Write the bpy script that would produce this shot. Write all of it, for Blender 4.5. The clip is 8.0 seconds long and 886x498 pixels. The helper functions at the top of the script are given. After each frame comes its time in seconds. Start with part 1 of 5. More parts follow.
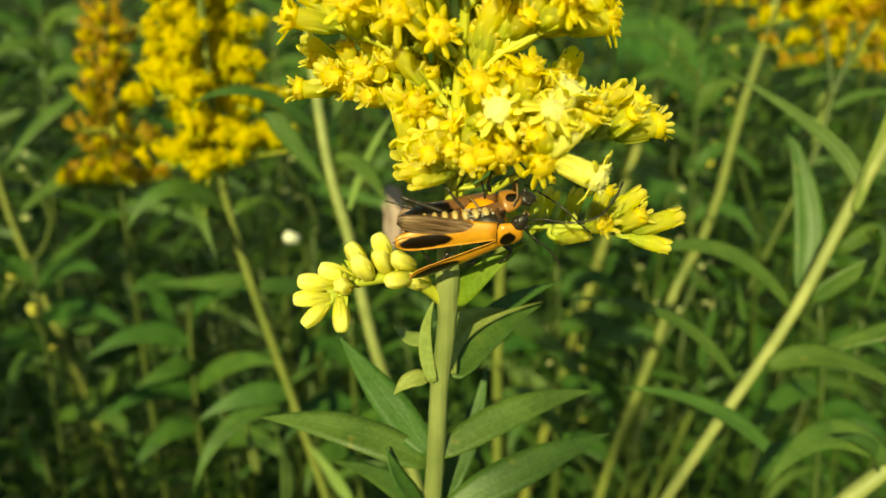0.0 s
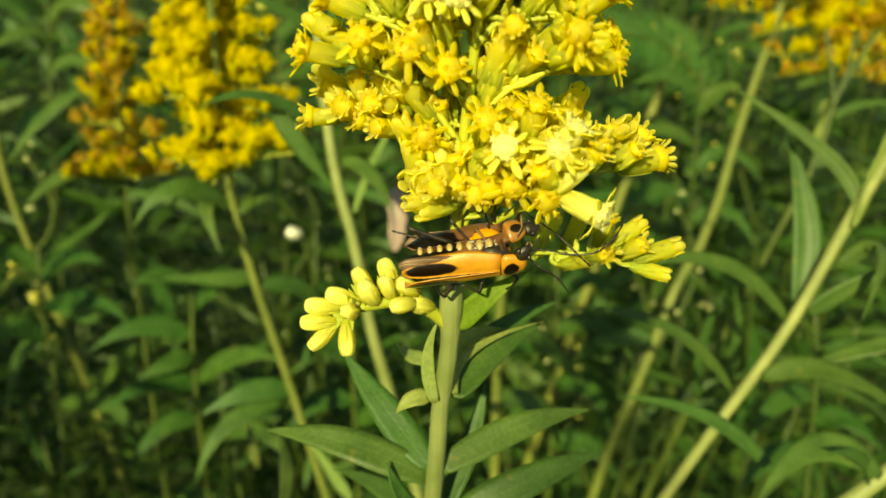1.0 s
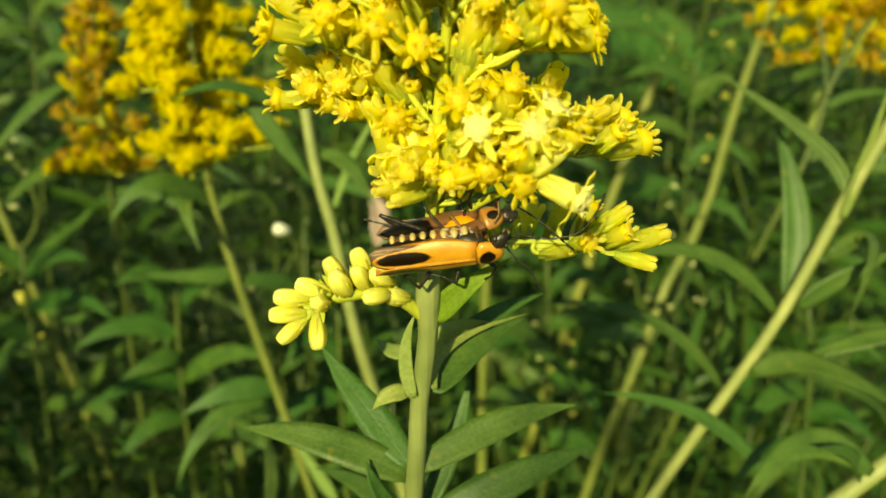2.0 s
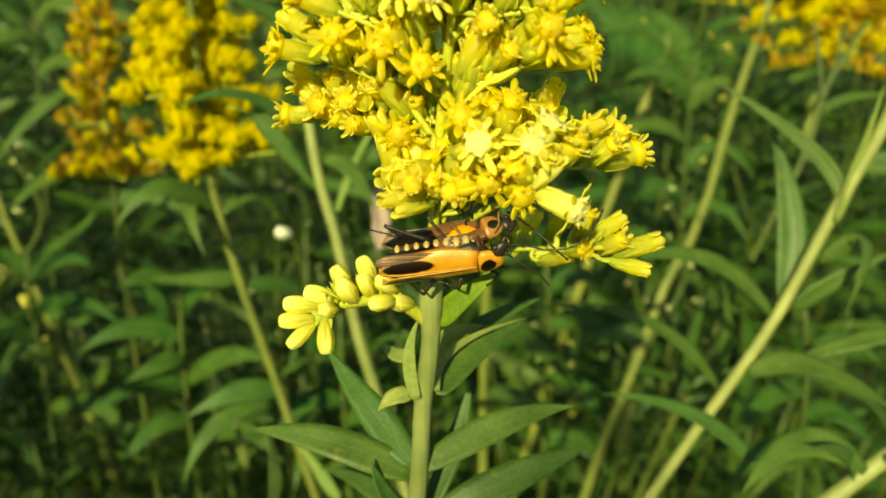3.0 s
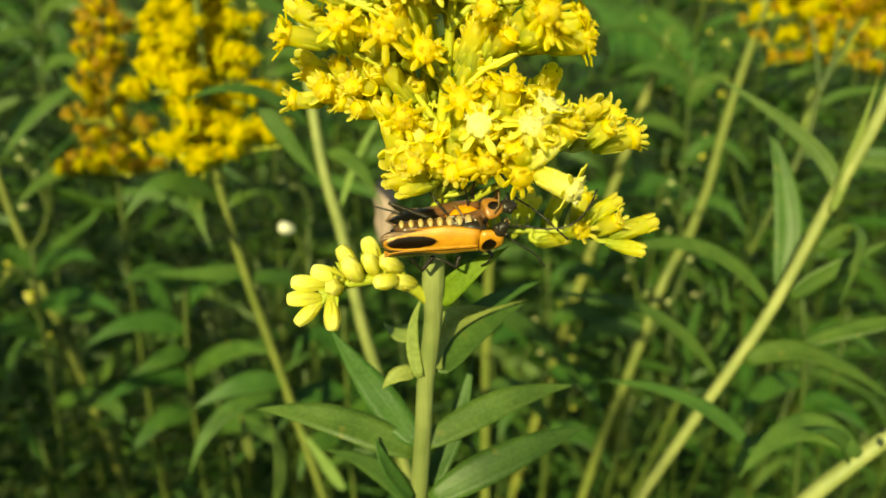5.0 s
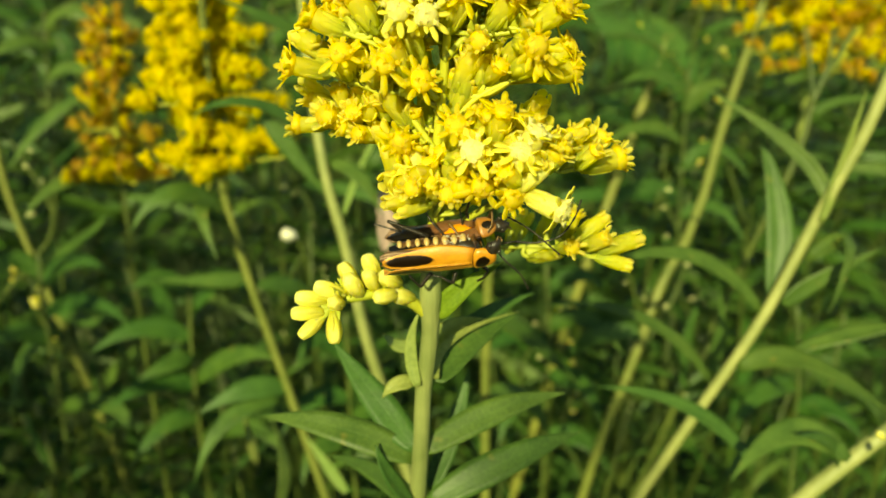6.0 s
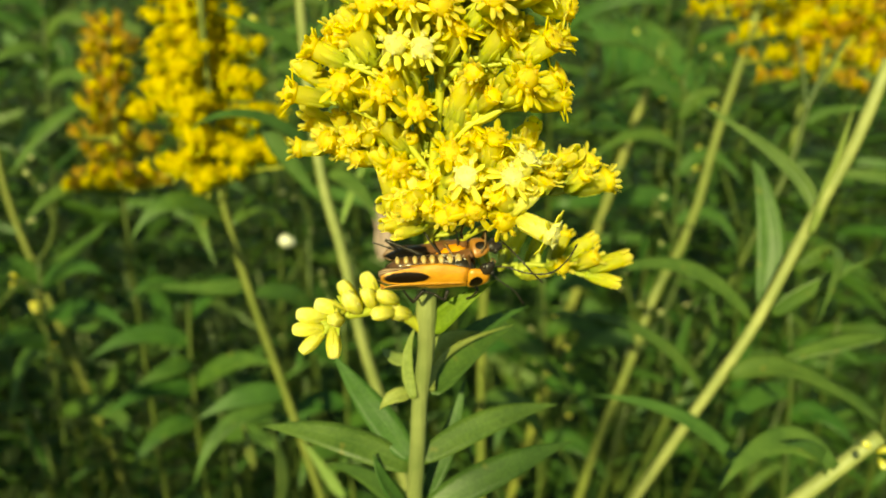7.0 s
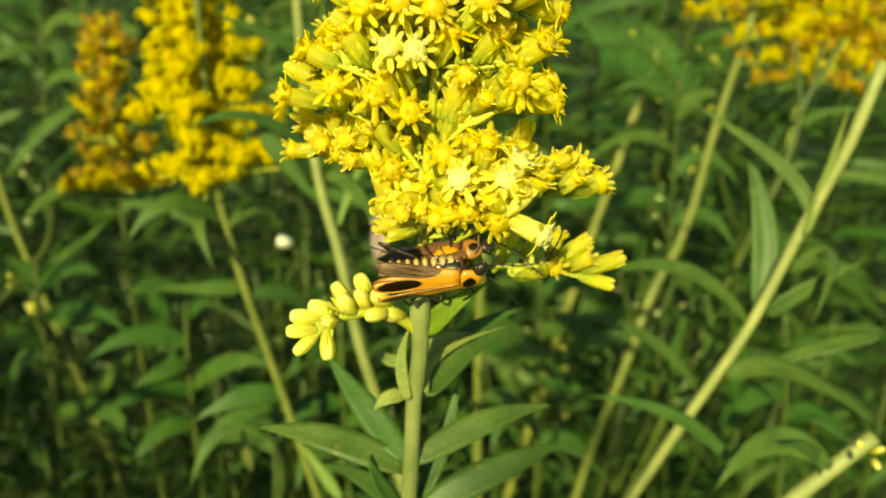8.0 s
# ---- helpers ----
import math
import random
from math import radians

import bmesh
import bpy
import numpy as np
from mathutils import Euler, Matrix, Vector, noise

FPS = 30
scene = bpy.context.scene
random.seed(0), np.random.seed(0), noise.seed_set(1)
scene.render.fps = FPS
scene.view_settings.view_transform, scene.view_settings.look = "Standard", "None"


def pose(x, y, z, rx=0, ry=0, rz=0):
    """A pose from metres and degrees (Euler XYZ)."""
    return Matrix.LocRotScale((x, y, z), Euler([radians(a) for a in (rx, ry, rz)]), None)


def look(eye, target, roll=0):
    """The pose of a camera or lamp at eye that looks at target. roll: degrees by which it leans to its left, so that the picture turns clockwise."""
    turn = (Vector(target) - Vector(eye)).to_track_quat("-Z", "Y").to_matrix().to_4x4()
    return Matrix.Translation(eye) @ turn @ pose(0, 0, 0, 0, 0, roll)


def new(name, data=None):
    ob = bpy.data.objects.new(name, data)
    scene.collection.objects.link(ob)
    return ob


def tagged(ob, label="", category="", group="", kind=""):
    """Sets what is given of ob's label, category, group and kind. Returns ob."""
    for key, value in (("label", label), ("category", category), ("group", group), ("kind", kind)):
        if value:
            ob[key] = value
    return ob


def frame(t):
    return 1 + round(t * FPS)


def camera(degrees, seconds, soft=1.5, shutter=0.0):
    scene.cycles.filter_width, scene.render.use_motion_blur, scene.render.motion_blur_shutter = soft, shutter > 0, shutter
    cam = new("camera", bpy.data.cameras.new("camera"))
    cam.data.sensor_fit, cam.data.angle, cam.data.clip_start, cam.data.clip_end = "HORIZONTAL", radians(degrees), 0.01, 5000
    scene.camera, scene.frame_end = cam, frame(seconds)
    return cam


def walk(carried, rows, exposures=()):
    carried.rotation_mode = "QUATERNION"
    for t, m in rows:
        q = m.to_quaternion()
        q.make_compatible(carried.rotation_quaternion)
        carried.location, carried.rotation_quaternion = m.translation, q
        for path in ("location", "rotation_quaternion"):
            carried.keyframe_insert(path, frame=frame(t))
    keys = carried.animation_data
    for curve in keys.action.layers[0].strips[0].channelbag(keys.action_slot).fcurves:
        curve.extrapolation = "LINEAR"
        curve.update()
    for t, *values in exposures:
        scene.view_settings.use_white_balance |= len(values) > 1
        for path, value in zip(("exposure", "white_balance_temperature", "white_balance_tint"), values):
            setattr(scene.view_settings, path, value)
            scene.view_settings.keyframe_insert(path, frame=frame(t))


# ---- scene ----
# ---- camera ----
cam = camera(60.0, 8.0, soft=1.6)
EYE, TILT = 1.0, -30.0
ROWS = [
    (0, -0.00012, -0.00070, 0.00014, 0.00, -0.00, 0.00),
    (0.5, -0.00086, 0.00045, 0.00286, -0.15, -0.50, -0.68),
    (1, -0.00127, -0.00266, 0.00319, -0.18, -0.82, -1.15),
    (1.5, 0.00232, 0.00101, 0.00214, -0.11, -1.00, -0.94),
    (3, 0.00184, -0.00168, 0.00321, -0.22, -0.97, -0.53),
    (3.5, 0.00191, -0.00298, 0.00263, 0.06, -0.98, -0.41),
    (4, 0.00198, -0.00215, 0.00241, -0.02, -1.19, -0.38),
    (4.5, 0.00123, -0.00305, 0.00193, -0.22, -1.08, -0.43),
    (6, 0.00127, -0.00780, 0.00320, -0.18, -0.88, -0.27),
    (6.5, 0.00269, -0.00995, 0.00416, 0.03, -0.70, -0.11),
    (7, 0.00171, -0.01005, 0.00476, -0.30, -0.74, -0.37),
    (7.5, 0.00148, -0.01089, 0.00362, -0.42, -0.79, -0.47),
    (8, 0.00180, -0.01044, 0.00488, -0.52, -0.69, -0.36),
]
walk(cam, [(t, pose(0, 0, EYE, TILT, 0, 0) @ pose(x, y, z, 90 + pitch, roll, yaw))
           for t, x, y, z, yaw, pitch, roll in ROWS], exposures=[(0.0, 0.54, 8900, -21), (8.0, 0.66, 8900, -21)])
cam.data.dof.use_dof = True
cam.data.dof.focus_distance = 0.0595
cam.data.dof.aperture_fstop = 36.0

# ---- light ----
SUN_WAY = Vector((-0.25, -0.74, 0.63)).normalized()
world = bpy.data.worlds.new("sky")
scene.world = world
world.use_nodes = True
sky = world.node_tree.nodes.new("ShaderNodeTexSky")
sky.sky_type = "NISHITA"
sky.sun_disc = False
sky.sun_elevation = math.asin(SUN_WAY.z)
sky.sun_rotation = math.atan2(SUN_WAY.x, SUN_WAY.y)
world.node_tree.links.new(sky.outputs[0], world.node_tree.nodes["Background"].inputs[0])
world.node_tree.nodes["Background"].inputs[1].default_value = 0.08
sun = new("sun", bpy.data.lights.new("sun", "SUN"))
sun.data.energy, sun.data.angle, sun.data.color = 5.0, radians(0.9), (1.0, 0.88, 0.62)
sun.matrix_world = look(SUN_WAY * 5, (0, 0, 0))
MM = 0.001


# ---- materials ----
class Nodes:
    """A node material, with short ways to add nodes."""

    def __init__(self, name):
        self.mat = bpy.data.materials.new(name)
        self.mat.use_nodes = True
        self.tree = self.mat.node_tree
        self.bsdf = self.tree.nodes["Principled BSDF"]
        self.out = self.tree.nodes["Material Output"]

    def add(self, kind, **values):
        n = self.tree.nodes.new(kind)
        for k, v in values.items():
            if k == "blend":
                n.blend_type = v
            elif k == "op":
                n.operation = v
            else:
                n.inputs[k].default_value = v
        return n

    def link(self, a, b):
        self.tree.links.new(a, b)

    def noise(self, scale, detail=3.0, rough=0.6, coords="Object"):
        tc = self.add("ShaderNodeTexCoord")
        n = self.add("ShaderNodeTexNoise", Scale=scale, Detail=detail, Roughness=rough)
        self.link(tc.outputs[coords], n.inputs["Vector"])
        return n.outputs["Fac"]

    def ramp(self, fac, stops):
        r = self.add("ShaderNodeValToRGB")
        els = r.color_ramp.elements
        while len(els) < len(stops):
            els.new(0.5)
        for e, (p, c) in zip(els, stops):
            e.position, e.color = p, (*c, 1.0)
        self.link(fac, r.inputs[0])
        return r.outputs[0]

    def mix(self, fac, a, b, blend="MIX"):
        n = self.tree.nodes.new("ShaderNodeMix")
        n.data_type, n.blend_type = "RGBA", blend
        for sock, val in ((n.inputs[0], fac), (n.inputs[6], a), (n.inputs[7], b)):
            if isinstance(val, (float, int)):
                sock.default_value = val
            elif isinstance(val, tuple):
                sock.default_value = (*val, 1.0)
            else:
                self.link(val, sock)
        return n.outputs[2]

    def maths(self, op, a, b=0.0):
        n = self.tree.nodes.new("ShaderNodeMath")
        n.operation = op
        for sock, val in ((n.inputs[0], a), (n.inputs[1], b)):
            if isinstance(val, (float, int)):
                sock.default_value = val
            else:
                self.link(val, sock)
        return n.outputs[0]

    def random(self):
        return self.add("ShaderNodeObjectInfo").outputs["Random"]

    def bump(self, height, strength, distance):
        n = self.add("ShaderNodeBump", Strength=strength, Distance=distance)
        self.link(height, n.inputs["Height"])
        self.link(n.outputs[0], self.bsdf.inputs["Normal"])
        return n.outputs[0]

    def through_light(self, share, colour):
        """Lets a share of the light through, as thin leaves do."""
        tr = self.add("ShaderNodeBsdfTranslucent")
        if isinstance(colour, tuple):
            tr.inputs["Color"].default_value = (*colour, 1.0)
        else:
            self.link(colour, tr.inputs["Color"])
        mx = self.add("ShaderNodeMixShader", Fac=share)
        self.link(self.bsdf.outputs[0], mx.inputs[1])
        self.link(tr.outputs[0], mx.inputs[2])
        self.link(mx.outputs[0], self.out.inputs["Surface"])

    def colour(self, c):
        self.link(c, self.bsdf.inputs["Base Color"])

    def set(self, rough, spec=0.5, **more):
        self.bsdf.inputs["Roughness"].default_value = rough
        self.bsdf.inputs["Specular IOR Level"].default_value = spec
        for k, v in more.items():
            self.bsdf.inputs[k.replace("_", " ")].default_value = v


def leaf_material(name, dark, light, vein, share=0.22, rough=0.46, spec=0.30):
    n = Nodes(name)
    base = n.ramp(n.noise(220.0), [(0.3, dark), (0.72, light)])
    fine = n.noise(2600.0, 2.0)
    base = n.mix(0.35, base, n.ramp(fine, [(0.35, tuple(0.7 * c for c in dark)), (0.7, light)]))
    spots = n.ramp(n.noise(420.0, 1.0, 0.4), [(0.70, (0, 0, 0)), (0.76, (1, 1, 1))])
    base = n.mix(n.maths("MULTIPLY", spots, 0.35), base, (0.20, 0.19, 0.05))
    tint = n.mix(n.random(), (0.80, 0.95, 0.85), (1.25, 1.08, 0.95))
    base = n.mix(1.0, base, tint, "MULTIPLY")
    uv = n.add("ShaderNodeTexCoord").outputs["UV"]
    sep = n.add("ShaderNodeSeparateXYZ")
    n.link(uv, sep.inputs[0])
    on, off = (1, 1, 1), (0, 0, 0)
    veins = n.ramp(sep.outputs["Y"], [(0.0, off), (0.46, off), (0.50, on), (0.54, off)])
    base = n.mix(n.maths("MULTIPLY", veins, 0.12), base, vein)
    n.colour(base)
    n.set(rough, spec)
    n.bump(n.maths("ADD", n.maths("MULTIPLY", fine, 0.5), n.maths("MULTIPLY", veins, -0.15)), 0.4, 0.0002)
    n.through_light(share, n.mix(1.0, base, (1.5, 1.5, 0.6), "MULTIPLY"))
    return n.mat


def stem_material(name, dark, light, rough=0.5):
    n = Nodes(name)
    base = n.ramp(n.noise(160.0), [(0.3, dark), (0.7, light)])
    tc = n.add("ShaderNodeTexCoord")
    mp = n.add("ShaderNodeMapping", Scale=(2400.0, 2400.0, 90.0))
    n.link(tc.outputs["Object"], mp.inputs[0])
    streak = n.add("ShaderNodeTexNoise", Scale=1.0, Detail=2.0)
    n.link(mp.outputs[0], streak.inputs["Vector"])
    base = n.mix(n.maths("MULTIPLY", streak.outputs["Fac"], 0.5), base, dark)
    base = n.mix(1.0, base, n.mix(n.random(), (0.85, 0.9, 0.9), (1.15, 1.1, 1.0)), "MULTIPLY")
    n.colour(base)
    n.set(rough, 0.4)
    n.bump(streak.outputs["Fac"], 0.6, 0.0002)
    return n.mat


def petal_material(name, low, high, tip, share=0.3, rough=0.55, length=4.0):
    """Yellow flower tissue, greener at the base of a head."""
    n = Nodes(name)
    tc = n.add("ShaderNodeTexCoord")
    sep = n.add("ShaderNodeSeparateXYZ")
    n.link(tc.outputs["Object"], sep.inputs[0])
    along = n.maths("MULTIPLY", sep.outputs["Z"], 1000.0 / length)
    along = n.maths("ADD", along, n.maths("MULTIPLY", n.maths("SUBTRACT", n.noise(900.0), 0.5), 0.5))
    base = n.ramp(along, [(0.05, low), (0.5, high), (0.95, tip)])
    base = n.mix(1.0, base, n.mix(n.random(), (0.92, 0.89, 0.85), (1.08, 1.08, 1.3)), "MULTIPLY")
    fine = n.noise(3500.0, 2.0)
    base = n.mix(n.maths("MULTIPLY", fine, 0.2), base, tuple(0.55 * c for c in high))
    n.colour(base)
    n.set(rough, 0.35, Subsurface_Weight=0.45, Subsurface_Scale=0.0012, Subsurface_Radius=(1.0, 0.85, 0.12))
    n.bump(fine, 0.4, 0.0001)
    n.through_light(share, n.mix(1.0, base, (1.15, 1.1, 0.7), "MULTIPLY"))
    return n.mat


LEAF = leaf_material("goldenrod_leaf", (0.042, 0.092, 0.020), (0.092, 0.165, 0.038), (0.14, 0.25, 0.07))
LEAF_DULL = leaf_material("meadow_leaf", (0.028, 0.080, 0.016), (0.080, 0.160, 0.030), (0.11, 0.19, 0.04), 0.30, 0.45, 0.3)
# pale leaves; on a few blades the paleness stands in for sunlight
LEAF_PALE = leaf_material("pale_leaf", (0.22, 0.29, 0.08), (0.36, 0.42, 0.15), (0.42, 0.46, 0.2), 0.4)
LIME = leaf_material("lime_bract", (0.20, 0.27, 0.03), (0.32, 0.38, 0.05), (0.38, 0.44, 0.09), 0.4)
LEAF_FERN = leaf_material("pinnate_leaf", (0.036, 0.10, 0.02), (0.07, 0.16, 0.035), (0.09, 0.16, 0.04), 0.2)
STEM = stem_material("goldenrod_stem", (0.18, 0.21, 0.068), (0.315, 0.33, 0.125))
STEM_FAR = stem_material("meadow_stem", (0.12, 0.145, 0.03), (0.22, 0.23, 0.055))
# darker copy of the stem colour; the shade on these stems is painted in
STEM_SHADE = stem_material("shaded_stem", (0.04, 0.066, 0.012), (0.085, 0.11, 0.022))
STALK = stem_material("flower_stalk", (0.32, 0.35, 0.04), (0.50, 0.48, 0.06))
CUP = petal_material("flower_cup", (0.65, 0.73, 0.11), (0.84, 0.85, 0.14), (0.87, 0.84, 0.12), 0.7)
BUD = petal_material("flower_bud", (0.72, 0.71, 0.08), (0.88, 0.84, 0.13), (0.93, 0.90, 0.28), 0.38)
RAY = petal_material("ray_petal", (0.89, 0.82, 0.08), (0.92, 0.87, 0.13), (0.94, 0.90, 0.20), 0.64)
DISC = petal_material("disc_florets", (0.86, 0.75, 0.06), (0.88, 0.79, 0.08), (0.89, 0.77, 0.07), 0.55)
# p heads get paler colours that stand in for strong sun on them
CUP_PALE = petal_material("pale_flower_cup", (0.82, 0.80, 0.10), (0.91, 0.88, 0.18), (0.93, 0.90, 0.25), 0.4)
RAY_SUNLIT = petal_material("sunlit_ray_petal", (0.91, 0.87, 0.12), (0.93, 0.90, 0.22), (0.94, 0.92, 0.32), 0.4)
AMBER = petal_material("ageing_flower", (0.26, 0.22, 0.014), (0.36, 0.25, 0.010), (0.40, 0.22, 0.010), 0.2)
FAR_CUP = petal_material("far_flower_cup", (0.48, 0.50, 0.02), (0.68, 0.61, 0.016), (0.76, 0.65, 0.016), 0.5)
FAR_RAY = petal_material("far_ray_petal", (0.72, 0.62, 0.014), (0.80, 0.69, 0.016), (0.84, 0.74, 0.03), 0.55)


def plain_material(name, a, b, scale, rough, spec=0.5, bump=0.3, **more):
    n = Nodes(name)
    f1 = n.noise(scale)
    n.colour(n.mix(n.maths("MULTIPLY", n.noise(scale * 7.0, 2.0), 0.4), n.ramp(f1, [(0.3, a), (0.7, b)]), a))
    n.set(rough, spec, **more)
    n.bump(n.noise(scale * 7.0, 2.0), bump, 0.00008)
    return n.mat


def spotted_shell(name, centre, radii, wobble=0.25, tone=1.0):
    """Orange beetle shell with one black spot of its own shape, in metres of the part's space."""
    n = Nodes(name)
    tc = n.add("ShaderNodeTexCoord")
    mp = n.add("ShaderNodeMapping", Location=tuple(-c / r for c, r in zip(centre, radii)), Scale=tuple(1 / r for r in radii))
    n.link(tc.outputs["Object"], mp.inputs[0])
    ln = n.add("ShaderNodeVectorMath")
    ln.operation = "LENGTH"
    n.link(mp.outputs[0], ln.inputs[0])
    away = n.maths("ADD", ln.outputs["Value"], n.maths("MULTIPLY", n.maths("SUBTRACT", n.noise(1500.0), 0.5), wobble))
    shell = n.ramp(n.noise(900.0), [(0.3, (0.46 * tone, 0.185 * tone, 0.020)), (0.7, (0.62 * tone, 0.280 * tone, 0.032))])
    spot = n.ramp(away, [(0.88, (0.012, 0.008, 0.005)), (1.02, (1, 1, 1))])
    n.colour(n.mix(1.0, shell, spot, "MULTIPLY"))
    n.set(0.36, 0.5, Coat_Weight=0.25, Coat_Roughness=0.25)
    n.bump(n.noise(9000.0, 2.0), 0.45, 0.00006)
    return n.mat


BLACK = plain_material("beetle_black", (0.010, 0.008, 0.006), (0.03, 0.022, 0.015), 2500.0, 0.32)
BROWN_LEG = plain_material("beetle_leg", (0.07, 0.038, 0.014), (0.20, 0.11, 0.035), 2500.0, 0.4)
GLOSS = plain_material("beetle_thorax", (0.58, 0.20, 0.016), (0.78, 0.34, 0.035), 900.0, 0.2, 0.6, 0.1)
AMBER_BELLY = plain_material("amber_abdomen", (0.07, 0.03, 0.010), (0.26, 0.12, 0.03), 1100.0, 0.25, 0.6, 0.2)
DARK_BELLY = plain_material("brown_abdomen", (0.035, 0.017, 0.008), (0.12, 0.055, 0.02), 1400.0, 0.3, 0.5, 0.2)
CREAM = plain_material("beetle_segment", (0.30, 0.19, 0.06), (0.66, 0.50, 0.22), 1500.0, 0.4)
HAIR = plain_material("beetle_down", (0.30, 0.27, 0.22), (0.62, 0.58, 0.5), 3000.0, 0.6)
DRY = plain_material("withered_leaf", (0.24, 0.165, 0.135), (0.40, 0.30, 0.26), 180.0, 0.8, 0.2, 0.8)
EARTH = plain_material("meadow_ground", (0.014, 0.022, 0.008), (0.032, 0.046, 0.014), 9.0, 0.95, 0.1, 0.8)


def wing_material():
    n = Nodes("hind_wing")
    uv = n.add("ShaderNodeTexCoord").outputs["UV"]
    mp = n.add("ShaderNodeMapping", Scale=(1.2, 11.0, 1.0))
    n.link(uv, mp.inputs[0])
    t = n.add("ShaderNodeTexNoise", Scale=2.2, Detail=3.0)
    n.link(mp.outputs[0], t.inputs["Vector"])
    n.colour(n.ramp(t.outputs["Fac"], [(0.36, (0.055, 0.027, 0.015)), (0.50, (0.16, 0.085, 0.045)), (0.64, (0.46, 0.31, 0.20))]))
    n.set(0.3, 0.5, Coat_Weight=0.3, Coat_Roughness=0.2)
    n.bump(t.outputs["Fac"], 0.7, 0.0001)
    return n.mat


WING = wing_material()


# ---- geometry helpers ----
class Geo:
    """Vertices and faces of one mesh, gathered from several pieces."""

    def __init__(self):
        self.v, self.f, self.uv, self.m = [], [], [], []

    def add(self, verts, faces, uvs=None, mat=0):
        k = len(self.v)
        self.v.extend(tuple(p) for p in verts)
        self.uv.extend(uvs if uvs is not None else [(0.5, 0.1)] * len(verts))
        self.f.extend(tuple(i + k for i in q) for q in faces)
        self.m.extend([mat] * len(faces))
        return self

    def mesh(self, name, mats, origin=(0, 0, 0), smooth=True):
        me = bpy.data.meshes.new(name)
        o = Vector(origin)
        me.from_pydata([Vector(p) - o for p in self.v], [], self.f)
        for m in mats:
            me.materials.append(m)
        lay = me.uv_layers.new(name="UVMap")
        idx = np.empty(len(me.loops), dtype=np.int32)
        me.loops.foreach_get("vertex_index", idx)
        lay.data.foreach_set("uv", np.array(self.uv, dtype=np.float32)[idx].ravel())
        me.polygons.foreach_set("material_index", np.array(self.m, dtype=np.int32))
        me.polygons.foreach_set("use_smooth", np.full(len(me.polygons), smooth))
        me.validate()
        me.update()
        return me


def origin_of(ob):
    o = Vector((0, 0, 0))
    while ob is not None:
        o += ob.location
        ob = ob.parent
    return o


def part(name, geo, mats, parent=None, label="", local=False):
    """Links gathered geometry as one mesh object under a thing or a part."""
    me = geo.mesh(name, mats if isinstance(mats, (list, tuple)) else [mats], (0, 0, 0) if local or parent is None else origin_of(parent))
    ob = new(name, me)
    ob.parent = parent
    return tagged(ob, label)


def place(name, me, parent, m, label=""):
    """Links a shared mesh under a thing or a part, at the pose m in its space."""
    ob = new(name, me)
    ob.parent = parent
    ob.matrix_basis = m
    return tagged(ob, label)


def empty(name, at, label, category, group="", kind=""):
    ob = new(name)
    ob.empty_display_size = 0.01
    ob.location = at
    return tagged(ob, label, category, group, kind)


def smooth_path(pts, n):
    """n + 1 points along a smooth curve through pts, however unevenly they are spaced."""
    p = [Vector(q) for q in pts]
    h = [max((b - a).length, 1e-9) for a, b in zip(p, p[1:])]
    slope = [(b - a) / d for a, b, d in zip(p, p[1:], h)]
    tan = [slope[0]] + [(s * e + u * d) / (d + e) for s, u, d, e in zip(slope, slope[1:], h, h[1:])] + [slope[-1]]
    out = []
    for i in range(n + 1):
        s = i / n * (len(p) - 1)
        k = min(int(s), len(p) - 2)
        t = s - k
        out.append(p[k] * (1 + 2 * t) * (1 - t) ** 2 + tan[k] * h[k] * t * (1 - t) ** 2
                   + p[k + 1] * t * t * (3 - 2 * t) + tan[k + 1] * h[k] * t * t * (t - 1))
    return out


def tube(geo, pts, r0, r1, sides=8, n=0, mat=0, knobs=0.0, rng=None):
    path = smooth_path(pts, n) if n else [Vector(q) for q in pts]
    m = len(path) - 1
    verts, uvs, faces = [], [], []
    side = None
    for i, p in enumerate(path):
        t = (path[min(i + 1, m)] - path[max(i - 1, 0)]).normalized()
        side = (side - t * side.dot(t)).normalized() if side else t.orthogonal().normalized()
        up = t.cross(side)
        r = r0 + (r1 - r0) * i / m if r1 is not None else float(np.interp(i / m, np.linspace(0, 1, len(r0)), r0))
        if knobs and rng:
            r *= 1 + rng.uniform(-knobs, knobs)
        for k in range(sides):
            a = 2 * math.pi * k / sides
            verts.append(p + (side * math.cos(a) + up * math.sin(a)) * r)
            uvs.append((i / m, k / sides))
    for i in range(m):
        for k in range(sides):
            a, b = i * sides + k, i * sides + (k + 1) % sides
            faces.append((a, b, b + sides, a + sides))
    faces.append(tuple(range(sides))[::-1])
    faces.append(tuple(range(m * sides, (m + 1) * sides)))
    return geo.add(verts, faces, uvs, mat)


